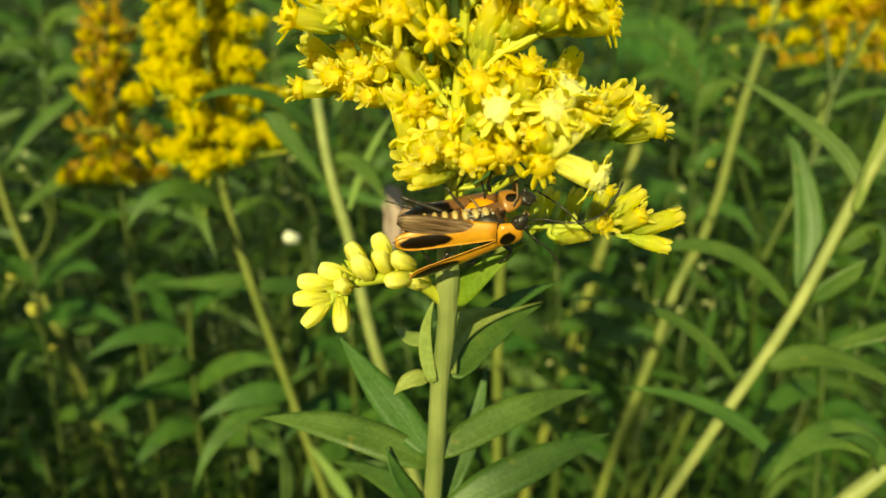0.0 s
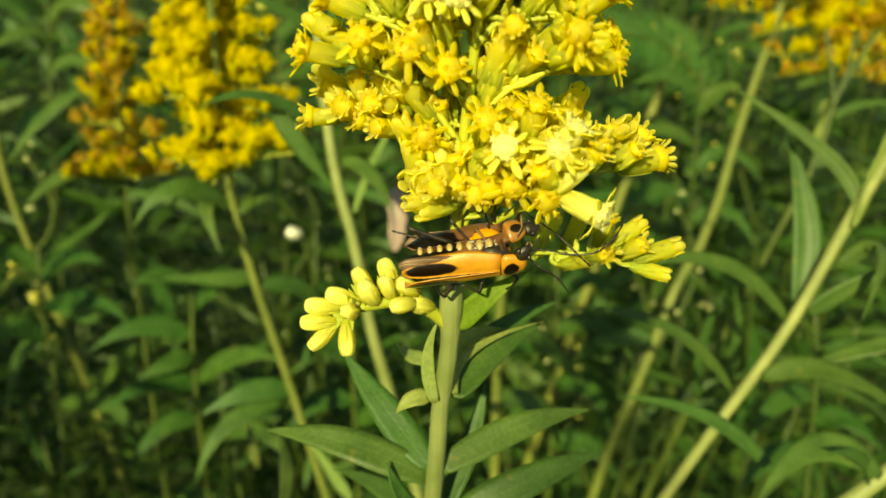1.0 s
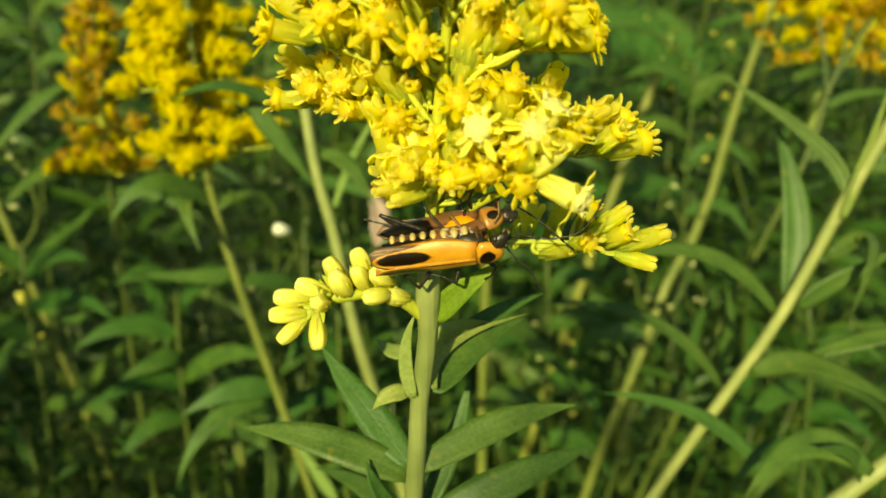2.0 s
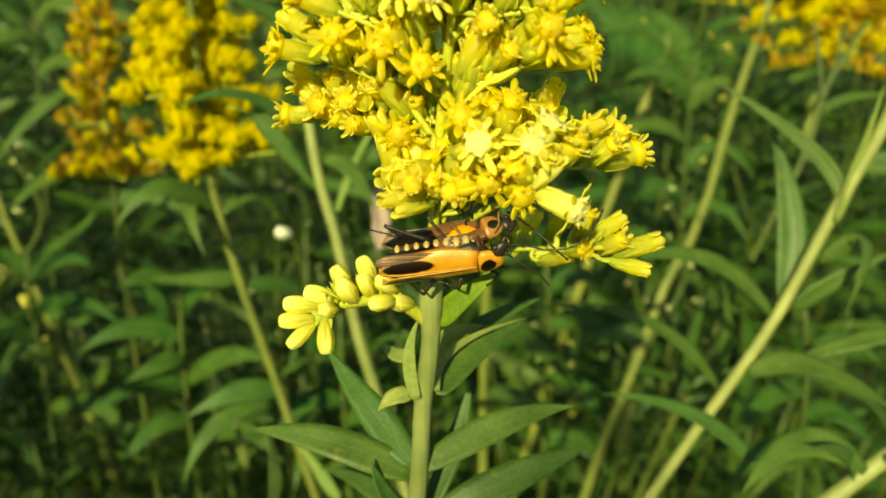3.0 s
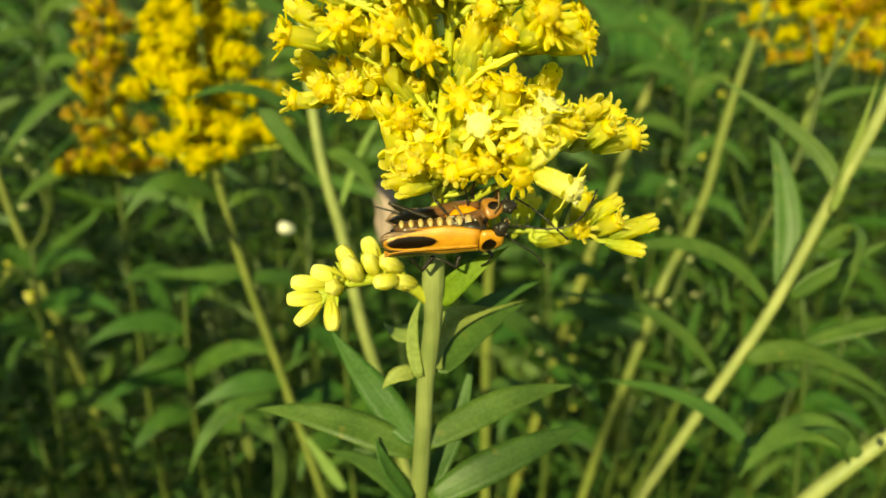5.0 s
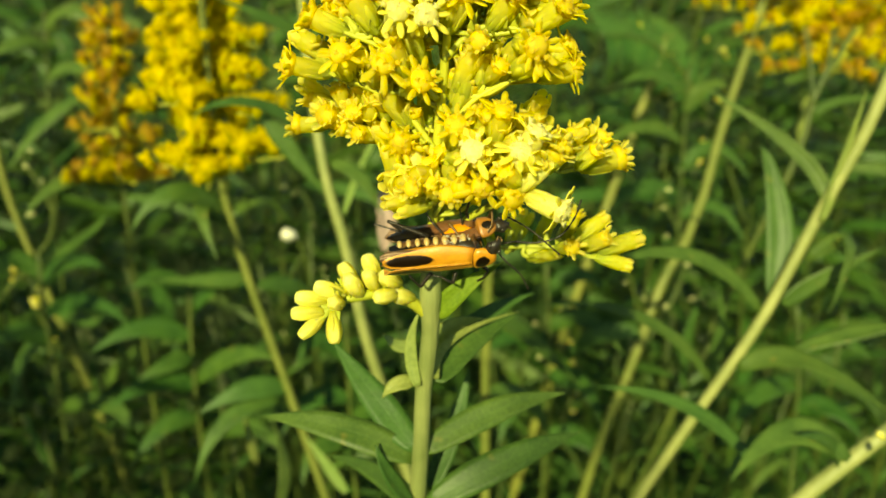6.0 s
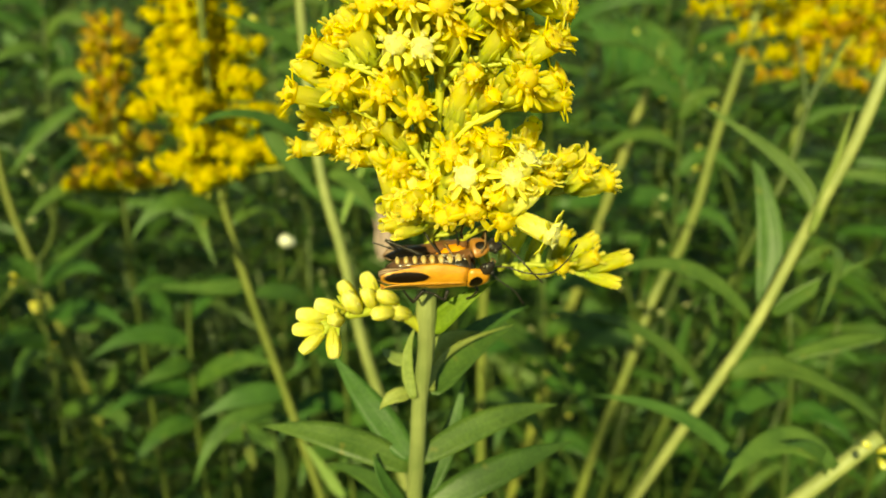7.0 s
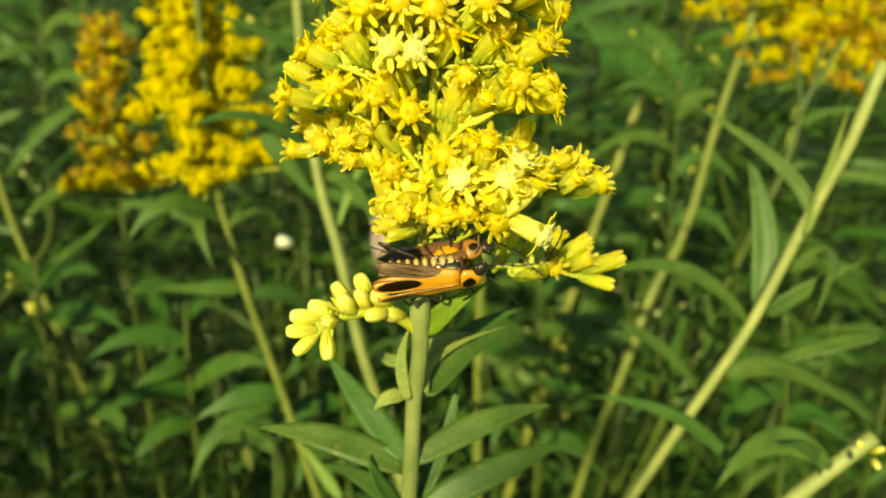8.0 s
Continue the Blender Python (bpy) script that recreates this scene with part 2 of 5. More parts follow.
def leaf(geo, root, mid, tip, width, roll=0.0, fold=0.18, n=12, thick=0.0003, wave=0.05, seed=0, up=(0.1, -0.66, 0.75), mat=0, blunt=0.0):
    """A lance-shaped blade with some thickness: an arc from root over mid to tip."""
    rng = random.Random(seed)
    r, c, t = Vector(root), Vector(mid), Vector(tip)
    ctl = c * 2 - (r + t) * 0.5
    cols = (-1.0, -0.55, 0.0, 0.55, 1.0)
    top, bot, uvs = [], [], []
    ph = rng.uniform(0, 6)
    for i in range(n + 1):
        s = i / n
        p = r * (1 - s) ** 2 + ctl * 2 * s * (1 - s) + t * s * s
        tan = ((ctl - r) * (1 - s) + (t - ctl) * s).normalized()
        side = tan.cross(Vector(up))
        side = side.normalized() if side.length > 0.05 else tan.orthogonal().normalized()
        side = Matrix.Rotation(radians(roll), 3, tan) @ side
        nrm = side.cross(tan).normalized()
        w = 0.5 * width * ((s + 0.02) ** 0.66) * (max(1 - s, 0.0) ** (1.15 - blunt)) * 2.3 + 0.0002 * (1 - s)
        for a in cols:
            lift = fold * abs(a) * w + wave * w * math.sin(ph + s * 14 + a * 2) * abs(a)
            q = p + side * a * w + nrm * lift
            top.append(q)
            bot.append(q - nrm * thick * (1.0 - 0.6 * abs(a)))
            uvs.append((s, 0.5 + 0.48 * a))
    k = len(cols)
    half = len(top)
    faces = []
    for i in range(n):
        for j in range(k - 1):
            a = i * k + j
            faces.append((a, a + 1, a + k + 1, a + k))
            faces.append((half + a, half + a + k, half + a + k + 1, half + a + 1))
        for j in (0, k - 1):
            a = i * k + j
            q = (a, a + k, half + a + k, half + a)
            faces.append(q if j == 0 else q[::-1])
    faces += [(j + 1, j, half + j, half + j + 1) for j in range(k - 1)]
    return geo.add(top + bot, faces, uvs + uvs, mat)


def lathe(geo, profile, sides=10, ridges=0, depth=0.0, twist=0.0, mat=0, squash=1.0):
    """Turns (radius, height) pairs, in metres, round the z axis."""
    verts, faces = [], []
    for i, (r, z) in enumerate(profile):
        for k in range(sides):
            a = 2 * math.pi * k / sides
            q = r * (1 + depth * math.cos(ridges * a + twist * i))
            verts.append((q * math.cos(a), q * math.sin(a) * squash, z))
    for i in range(len(profile) - 1):
        for k in range(sides):
            a, b = i * sides + k, i * sides + (k + 1) % sides
            faces.append((a, b, b + sides, a + sides))
    faces.append(tuple(range(sides))[::-1])
    faces.append(tuple(range((len(profile) - 1) * sides, len(profile) * sides)))
    return geo.add(verts, faces, None, mat)


def toward(base, way, spin=0.0, scale=1.0):
    """A pose at base whose z axis points along way."""
    q = Vector(way).normalized().to_track_quat("Z", "Y")
    return Matrix.Translation(base) @ q.to_matrix().to_4x4() @ Matrix.Rotation(spin, 4, "Z") @ Matrix.Scale(scale, 4)


# ---- flower heads ----
def petal_geo(geo, length, width, curl, m=Matrix.Identity(4), mat=0, n=5):
    """A short ray petal along +x from the origin, curling down at its tip."""
    top, faces = [], []
    for i in range(n + 1):
        s = i / n
        w = 0.5 * width * (0.55 + 0.9 * s - 0.55 * s ** 3) * (1.0 if i < n else 0.45)
        x, z = length * s, -curl * length * s * s
        for a in (-1, 0, 1):
            top.append(m @ Vector((x + (0.04 * length if a == 0 and i == n else 0), a * w, z - 0.15 * w * (1 - abs(a)))))
    k = len(top)
    low = [p - (m.to_3x3() @ Vector((0, 0, 0.09 * MM))) for p in top]
    for i in range(n):
        for j in range(2):
            a = i * 3 + j
            faces.append((a, a + 3, a + 4, a + 1))
            faces.append((k + a, k + a + 1, k + a + 4, k + a + 3))
        a = i * 3
        faces.append((a, k + a, k + a + 3, a + 3))
        faces.append((a + 2, a + 5, k + a + 5, k + a + 2))
    a = n * 3
    faces.append((a, k + a, k + a + 1, a + 1))
    faces.append((a + 1, k + a + 1, k + a + 2, a + 2))
    geo.add(top + low, faces, None, mat)


def cup_profile(fat=1.0, top=1.0):
    return [(0.2 * MM, 0), (0.5 * MM * fat, 0.4 * MM), (0.72 * MM * fat, 1.1 * MM), (0.82 * MM * fat, 2.0 * MM),
            (0.84 * MM * fat, 2.8 * MM), (0.78 * MM * fat * top, 3.4 * MM), (0.5 * MM * top, 3.65 * MM)]


def cup_geo(seed, fat=1.0, mat=0):
    """The cup of a head: a ridged urn with three rows of pointed bracts lying on it."""
    rng = random.Random(seed)
    g = Geo()
    lathe(g, cup_profile(fat), 12, 6, 0.035, 0.35, mat)
    for row, (z0, ln) in enumerate(((0.2, 1.3), (0.75, 1.7))):
        for k in range(5):
            a = 2 * math.pi * (k + 0.5 * row) / 5 + rng.uniform(-0.2, 0.2)
            r0 = (0.33 + 0.28 * row) * MM * fat
            m = Matrix.Rotation(a, 4, "Z") @ Matrix.Translation((r0, 0, z0 * MM)) @ \
                Matrix.Rotation(radians(-74 - 9 * row + rng.uniform(-3, 3)), 4, "Y")
            petal_geo(g, ln * MM * rng.uniform(0.85, 1.1), 0.62 * MM * fat, -0.06, m, mat, 3)
    return g


def disc_geo(seed, count=7, z=3.2, mat=0):
    """Tubular florets with flared, split mouths in the middle of a head."""
    rng = random.Random(seed)
    g = Geo()
    lathe(g, [(0.84 * MM, (z - 0.1) * MM), (0.98 * MM, (z + 0.2) * MM), (0.86 * MM, (z + 0.55) * MM), (0.5 * MM, (z + 0.8) * MM), (0.1 * MM, (z + 0.88) * MM)], 10, 5, 0.06, 0.6, mat)
    for k in range(count):
        a, r = 2.4 * k, (0.78 * MM * math.sqrt(k / count))
        lean = Vector((math.cos(a), math.sin(a), 0)) * (0.15 + 0.5 * k / count) + Vector((0, 0, 1))
        base = Vector((r * math.cos(a), r * math.sin(a), z * MM))
        lean.normalize()
        h = rng.uniform(0.6, 0.95) * MM
        tube(g, [base, base + lean * h * 0.6, base + lean * h], 0.14 * MM, 0.2 * MM, 6, 0, mat)
        for j in range(4):
            b = a + 1.57 * j + rng.uniform(-0.3, 0.3)
            m = Matrix.Translation(base + lean * h) @ Matrix.Rotation(b, 4, "Z") @ Matrix.Rotation(radians(-35), 4, "Y")
            petal_geo(g, 0.26 * MM, 0.15 * MM, 0.3, m, mat, 1)
    return g


def ray_poses(seed, count, spread):
    rng = random.Random(seed)
    out = []
    for k in range(count):
        a = 2 * math.pi * (k + rng.uniform(-0.25, 0.25)) / count
        lift = 90 - spread * rng.uniform(0.75, 1.15)
        out.append(Matrix.Rotation(a, 4, "Z") @ Matrix.Translation((0.62 * MM, 0, (3.3 + rng.uniform(-0.1, 0.2)) * MM))
                   @ Matrix.Rotation(radians(-lift), 4, "Y") @ Matrix.Scale(rng.uniform(0.75, 1.15), 4))
    return out


def bud_geo(seed, fat=1.0, mat=0):
    rng = random.Random(seed)
    g = Geo()
    lathe(g, [(0.25 * MM, 0), (0.6 * MM * fat, 0.5 * MM), (0.86 * MM * fat, 1.3 * MM), (0.98 * MM * fat, 2.2 * MM), (0.94 * MM * fat, 2.9 * MM),
              (0.78 * MM * fat, 3.5 * MM), (0.5 * MM, 3.84 * MM), (0.1 * MM, 3.92 * MM)], 20, 5, 0.13, 0.22, mat)
    for row, (z0, ln) in enumerate(((0.2, 1.4), (0.8, 1.7))):
        for k in range(4):
            a = 2 * math.pi * (k + 0.5 * row) / 4 + rng.uniform(-0.2, 0.2)
            m = Matrix.Rotation(a, 4, "Z") @ Matrix.Translation(((0.38 + 0.28 * row) * MM * fat, 0, z0 * MM)) @ Matrix.Rotation(radians(-74 - 8 * row), 4, "Y")
            petal_geo(g, ln * MM, 0.6 * MM * fat, -0.05, m, mat)
    return g


CUPS = [cup_geo(10 + k, (0.92, 1.0, 1.1)[k]).mesh("cup", [CUP]) for k in range(3)]
DISCS = [disc_geo(20 + k, (8, 9, 7)[k]).mesh("disc", [DISC]) for k in range(3)]
BUDS = [bud_geo(30 + k, (0.84, 0.91, 0.98)[k]).mesh("bud", [BUD]) for k in range(3)]
HALF_DISCS = [disc_geo(40 + k, 6, 2.9).mesh("half_disc", [DISC]) for k in range(2)]
g = Geo()
for k in range(5):
    a = 1.256 * k
    petal_geo(g, 0.95 * MM, 0.8 * MM, 0.3, Matrix.Rotation(a, 4, "Z") @ Matrix.Translation((0.7 * MM, 0, 3.15 * MM)) @ Matrix.Rotation(radians(-112), 4, "Y"))
BUD_TIP = g.mesh("bud_tip", [RAY])
PETALS = []
for k in range(6):
    g = Geo()
    petal_geo(g, (1.4, 1.6, 1.2)[k % 3] * MM, (0.48, 0.54, 0.44)[k % 3] * MM, (0.1, 0.22, -0.05)[k % 3])
    PETALS.append(g.mesh("petal", [RAY if k < 3 else RAY_SUNLIT]))
SUNLIT_DISC = disc_geo(23, 9).mesh("sunlit_disc", [RAY_SUNLIT])
PALE_CUPS = [cup_geo(10 + k, 1.08).mesh("pale_cup", [CUP_PALE]) for k in range(2)]
RAYS = []
for k in range(4):
    g = Geo()
    for m in ray_poses(50 + k, (11, 12, 8, 7)[k], (72, 85, 30, 42)[k]):
        petal_geo(g, (1.4 if k < 2 else 0.95) * MM, 0.46 * MM, 0.12, m)
    RAYS.append(g.mesh("rays", [RAY]))
made_petals = [0]


def flower_head(plant, base, tip, kind, seed):
    """One head of the goldenrod. o: open, h: half open, b: closed bud, p: open, painted pale as if in strong sun; the
    parts sit in the cup's space.
    """
    rng = random.Random(seed)
    base, tip = Vector(base), Vector(tip)
    way = tip - base
    scale = min(max(way.length / (3.8 * MM), 1.0 if kind in "op" else 0.82), 1.2) * (0.9 if kind == "b" else 1.0)
    m = toward(base - origin_of(plant), way, rng.uniform(0, 6.28), scale)
    if kind == "b":
        return place("flower_bud", rng.choice(BUDS), plant, m, "closed pale yellow flower bud")
    if kind in "cq":
        cup = place("flower_head", CUPS[0] if kind == "c" else rng.choice(PALE_CUPS), plant, m, "yellow flower head about to open")
        place("disc", BUD_TIP, cup, pose(0, 0, 0))
        return cup
    cup = place("flower_head", rng.choice(PALE_CUPS if kind == "p" else CUPS), plant, m, "open yellow flower head" if kind in "op" else "half-open yellow flower head")
    if kind == "h":
        place("disc", rng.choice(HALF_DISCS), cup, pose(0, 0, 0, 0, 0, rng.uniform(0, 360)))
        place("ray_petals", RAYS[2 + rng.randrange(2)], cup, pose(0, 0, 0, 0, 0, rng.uniform(0, 360)))
        return cup
    place("disc", SUNLIT_DISC if kind == "p" else rng.choice(DISCS), cup, pose(0, 0, 0, 0, 0, rng.uniform(0, 360)))
    if made_petals[0] < 295 or kind == "p":
        for q in ray_poses(seed, rng.choice((8, 9, 10)), rng.choice((55, 70, 85))):
            place("petal", PETALS[rng.randrange(3) + (3 if kind == "p" else 0)], cup, q)
            made_petals[0] += 1
    else:
        place("ray_petals", RAYS[rng.randrange(2)], cup, pose(0, 0, 0, 0, 0, rng.uniform(0, 360)))
    return cup


head_seed = [100]


def flower_branch(plant, stalk, heads, r0=0.30, r1=0.18, extra=None):
    """A flowering side branch: its stalk, short stalks to the heads, and the heads."""
    rng = random.Random(head_seed[0])
    g = Geo()
    path = smooth_path(stalk, 24)
    tube(g, path, r0 * MM, r1 * MM, 8)
    heads = list(heads)
    for k in range(len(heads) * 2 if extra is None else extra):
        b, c, kind = rng.choice(heads)
        b, c = Vector(b), Vector(c)
        ax = path[rng.randrange(8, 25)]
        b = b.lerp(ax, rng.uniform(0.1, 0.7)) + Vector((rng.uniform(-1.2, 1.2), rng.uniform(0.8, 3.2), rng.uniform(-0.6, 1.2))) * MM
        way = (c - b).normalized() + Vector((rng.uniform(-0.35, 0.35), rng.uniform(-0.3, 0.3), rng.uniform(0, 0.4)))
        heads.append((b, b + way.normalized() * rng.uniform(3.4, 4.4) * MM, rng.choice("cccch")))
    for base, tip, kind in heads:
        b = Vector(base)
        way = (Vector(tip) - b).normalized()
        near = min(range(25), key=lambda i: (path[i] - b).length + 0.0004 * (24 - i))
        near = path[max(0, near - 2)]
        tube(g, [near, near.lerp(b, 0.55) + way * -0.0003, b + way * 0.0003], 0.2 * MM, 0.24 * MM, 6, 5)
        for k in range(2):
            q = near.lerp(b, 0.3 + 0.4 * k)
            out = Vector((rng.uniform(-1, 1), rng.uniform(-1, 1), rng.uniform(0, 1))).normalized()
            leaf(g, q, q + way * 0.0008 + out * 0.0003, q + way * 0.0016 + out * 0.0005, 0.0005, n=4, thick=0.0001, seed=head_seed[0] + k, mat=0)
        head_seed[0] += 1
        flower_head(plant, base, tip, kind, head_seed[0])
    part("flower_branch", g, STALK, plant)


# ---- the goldenrod in front ----
BASE = Vector((-0.001, 0.0535, 0.0))
near_plant = empty("goldenrod", BASE, "flowering goldenrod with bright yellow heads and green lance leaves", "wildflower", "goldenrod plants")
g = Geo()
tube(g, [(BASE.x, BASE.y, -0.03), (-0.004, 0.056, 0.35), (-0.001, 0.0535, 0.75), (-0.0010, 0.0522, 0.9405), (-0.0005, 0.0523, 0.9487), (-0.0002, 0.0526, 0.9559), (0.0005, 0.0527, 0.9632), (0.0005, 0.0524, 0.9673),
         (0.0006, 0.0528, 0.9708)], [q * MM for q in (2.2, 1.8, 1.3, 0.92, 0.86, 0.83, 0.84, 1.02, 0.85)], None, 14, 80, knobs=0.02, rng=random.Random(4))
part("stem", g, STEM, near_plant, "pale green ridged stem")
g = Geo()
tube(g, [(0.0006, 0.0525, 0.9694), (0.0007, 0.0528, 0.9728), (0.0009, 0.0532, 0.9788), (0.0014, 0.0536, 0.9850), (0.0019, 0.0537, 0.9912), (0.0022, 0.0534, 0.9970)], 0.62 * MM, 0.25 * MM, 12, 40, knobs=0.02, rng=random.Random(4))
part("flower_axis", g, STALK, near_plant, "yellow-green axis of the flower plume")

# leaves: root, middle, tip, width, roll, fold
LEAVES = [
    ((-0.0013, 0.0525, 0.9464), (-0.0095, 0.0546, 0.9489), (-0.0181, 0.0570, 0.9481), 4.4, 14, 0.10),
    ((-0.0002, 0.0522, 0.9479), (0.0076, 0.0559, 0.9502), (0.0151, 0.0583, 0.9504), 3.7, -6, 0.16),
    ((0.0002, 0.0509, 0.9416), (0.0090, 0.0540, 0.9449), (0.0172, 0.0577, 0.9454), 4.4, -8, 0.14),
    ((-0.0011, 0.0530, 0.9473), (-0.0059, 0.0579, 0.9506), (-0.0106, 0.0631, 0.9538), 4.2, 0, 0.05),
    ((0.0012, 0.053, 0.9565), (0.0042, 0.0576, 0.9573), (0.0099, 0.0626, 0.9578), 3.6, -16, 0.25),
    ((-0.0015, 0.0557, 0.9585), (-0.0031, 0.0572, 0.9579), (-0.0046, 0.0595, 0.9575), 1.7, 10, 0.2),
    ((-0.0007, 0.0513, 0.9574), (-0.0014, 0.0531, 0.9608), (-0.0005, 0.0544, 0.9642), 1.3, -15, 0.3),
    ((0.0003, 0.0537, 0.9404), (0.0030, 0.0586, 0.9449), (0.0048, 0.0637, 0.9497), 2.9, -20, 0.1),
    ((-0.0014, 0.0509, 0.9416), (-0.0038, 0.0510, 0.9457), (-0.0051, 0.0522, 0.9488), 2.4, 30, 0.2),
    ((-0.0009, 0.0530, 0.9371), (-0.0059, 0.0596, 0.9366), (-0.0133, 0.0665, 0.9325), 3.4, 15, 0.12),
    ((0.001, 0.0523, 0.9649), (0.0031, 0.0523, 0.9677), (0.007, 0.0525, 0.9708), 2.4, 5, 0.35),
]
for i, (a, b, c, w, roll, fold) in enumerate(LEAVES):
    g = Geo()
    leaf(g, a, b, c, w * MM, roll, fold, 18, 0.00028, 0.06, 300 + i)
    # blade 5 is coloured pale as if sunlit
    part("leaf", g, LIME if i == 10 else LEAF_PALE if i in (5, 6) else LEAF, near_plant)
g = Geo()
leaf(g, (-0.0012, 0.0523, 0.9570), (-0.0029, 0.0518, 0.9571), (-0.0042, 0.0512, 0.9560), 1.9 * MM, 20, 0.25, 10, 0.0003, 0.1, 5)
part("bract", g, LEAF_PALE, near_plant, "small curled pale green bract")
# narrow pale blade laid on as the sunlit rim of the folded leaf
g = Geo()
leaf(g, (0.0011, 0.0526, 0.9573), (0.0028, 0.057, 0.9588), (0.0101, 0.0622, 0.9585), 0.8 * MM, 20, 0.15, 14, 0.0003, 0.05, 6)
part("leaf", g, LEAF_PALE, near_plant, "folded leaf edge made pale as if sunlit")
g = Geo()
leaf(g, (0.0025, 0.0586, 0.957), (0.0068, 0.0627, 0.958), (0.0122, 0.0663, 0.9582), 2.3 * MM, 0, 0.15, 14, 0.0003, 0.05, 7)
part("leaf", g, LEAF, near_plant)
# pale blade; its colour stands in for light through the leaf base
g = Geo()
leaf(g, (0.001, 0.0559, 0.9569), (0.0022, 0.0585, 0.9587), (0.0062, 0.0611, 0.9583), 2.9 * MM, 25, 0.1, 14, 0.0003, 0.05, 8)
part("leaf", g, LEAF_PALE, near_plant, "leaf blade beside the stem, pale as if light shines through")

# side branches with their heads: base, tip, kind
flower_branch(near_plant, [(0.0010, 0.0529, 0.9811), (-0.0019, 0.0538, 0.9846), (-0.0058, 0.0539, 0.9868)], [
    ((-0.0072, 0.0541, 0.9871), (-0.0100, 0.0535, 0.9880), "o"), ((-0.0059, 0.0544, 0.9866), (-0.0062, 0.0528, 0.9888), "o"), ((-0.0039, 0.0538, 0.9865), (-0.0031, 0.0518, 0.9885), "o"), ((-0.0016, 0.0534, 0.9858), (-0.0002, 0.0511, 0.9876), "o"),
    ((-0.0048, 0.0559, 0.9863), (-0.0051, 0.0559, 0.9882), "o"), ((-0.0028, 0.0556, 0.9857), (-0.0021, 0.0559, 0.9883), "h"), ((-0.0073, 0.0560, 0.9864), (-0.0087, 0.0572, 0.9884), "h"), ((-0.0011, 0.0558, 0.9861), (-0.0007, 0.0550, 0.9887), "o")])
flower_branch(near_plant, [(0.0008, 0.0520, 0.9775), (-0.0020, 0.0540, 0.9809), (-0.0063, 0.0556, 0.9817)], [
    ((-0.0080, 0.0568, 0.9818), (-0.0115, 0.0568, 0.9818), "h"), ((-0.0071, 0.0569, 0.9829), (-0.0101, 0.0571, 0.9844), "h"), ((-0.0061, 0.0562, 0.9828), (-0.0071, 0.0563, 0.9850), "h"), ((-0.0053, 0.0559, 0.9822), (-0.0058, 0.0540, 0.9840), "h"),
    ((-0.0041, 0.0557, 0.9829), (-0.0050, 0.0564, 0.9852), "o"), ((-0.0030, 0.0550, 0.9827), (-0.0037, 0.0551, 0.9848), "h"), ((-0.0022, 0.0547, 0.9822), (-0.0018, 0.0516, 0.9825), "o"), ((-0.0009, 0.0551, 0.9818), (-0.0016, 0.0565, 0.9843), "c"),
    ((-0.0041, 0.0555, 0.9816), (-0.0074, 0.0549, 0.9826), "h"), ((-0.0003, 0.0543, 0.9815), (-0.0008, 0.0540, 0.9840), "h"), ((-0.0037, 0.0554, 0.9813), (-0.0054, 0.0536, 0.9823), "h"), ((-0.0022, 0.0570, 0.9832), (-0.0028, 0.0572, 0.9845), "c")])
flower_branch(near_plant, [(0.0012, 0.0527, 0.9807), (0.0037, 0.0530, 0.9852), (0.0075, 0.0531, 0.9874)], [
    ((0.0083, 0.0531, 0.9874), (0.0115, 0.0533, 0.9878), "o"), ((0.0069, 0.0532, 0.9875), (0.0081, 0.0517, 0.9889), "o"), ((0.0060, 0.0536, 0.9872), (0.0071, 0.0534, 0.9889), "o"), ((0.0047, 0.0538, 0.9865), (0.0056, 0.0528, 0.9879), "h"),
    ((0.0032, 0.0531, 0.9854), (0.0035, 0.0537, 0.9884), "h"), ((0.0041, 0.0535, 0.9861), (0.0047, 0.0536, 0.9883), "h"), ((0.0086, 0.0537, 0.9873), (0.0103, 0.0539, 0.9887), "o"), ((0.0026, 0.0538, 0.9846), (0.0024, 0.0542, 0.9873), "h")])
flower_branch(near_plant, [(0.0008, 0.0521, 0.9756), (0.0034, 0.0512, 0.9800), (0.0075, 0.0490, 0.9803)], [
    ((0.0022, 0.0521, 0.9816), (0.0025, 0.0504, 0.9842), "o"), ((0.0055, 0.0516, 0.9818), (0.0060, 0.0513, 0.9843), "o"), ((0.0047, 0.0505, 0.9809), (0.0038, 0.0483, 0.9831), "p"), ((0.0071, 0.0495, 0.9811), (0.0085, 0.0494, 0.9839), "p"),
    ((0.0077, 0.0489, 0.9800), (0.0061, 0.0474, 0.9820), "h"), ((0.0073, 0.0486, 0.9796), (0.0094, 0.0483, 0.9821), "q"), ((0.0068, 0.0495, 0.9801), (0.0074, 0.0482, 0.9830), "p"), ((0.0097, 0.0502, 0.9804), (0.0108, 0.0506, 0.9820), "h"),
    ((0.0046, 0.0529, 0.9820), (0.0041, 0.0531, 0.9844), "h"), ((0.0085, 0.0504, 0.9807), (0.0092, 0.0506, 0.9831), "h")])
flower_branch(near_plant, [(0.0008, 0.0528, 0.9748), (0.0056, 0.0530, 0.9782), (0.0118, 0.0546, 0.9789)], [
    ((0.0115, 0.0544, 0.9796), (0.0128, 0.0553, 0.9822), "h"), ((0.0127, 0.0551, 0.9788), (0.0156, 0.0566, 0.9814), "h"), ((0.0133, 0.0554, 0.9784), (0.0182, 0.0570, 0.9792), "h"), ((0.0128, 0.0545, 0.9788), (0.0144, 0.0539, 0.9808), "h"),
    ((0.0106, 0.0531, 0.9795), (0.0113, 0.0532, 0.9816), "h")])
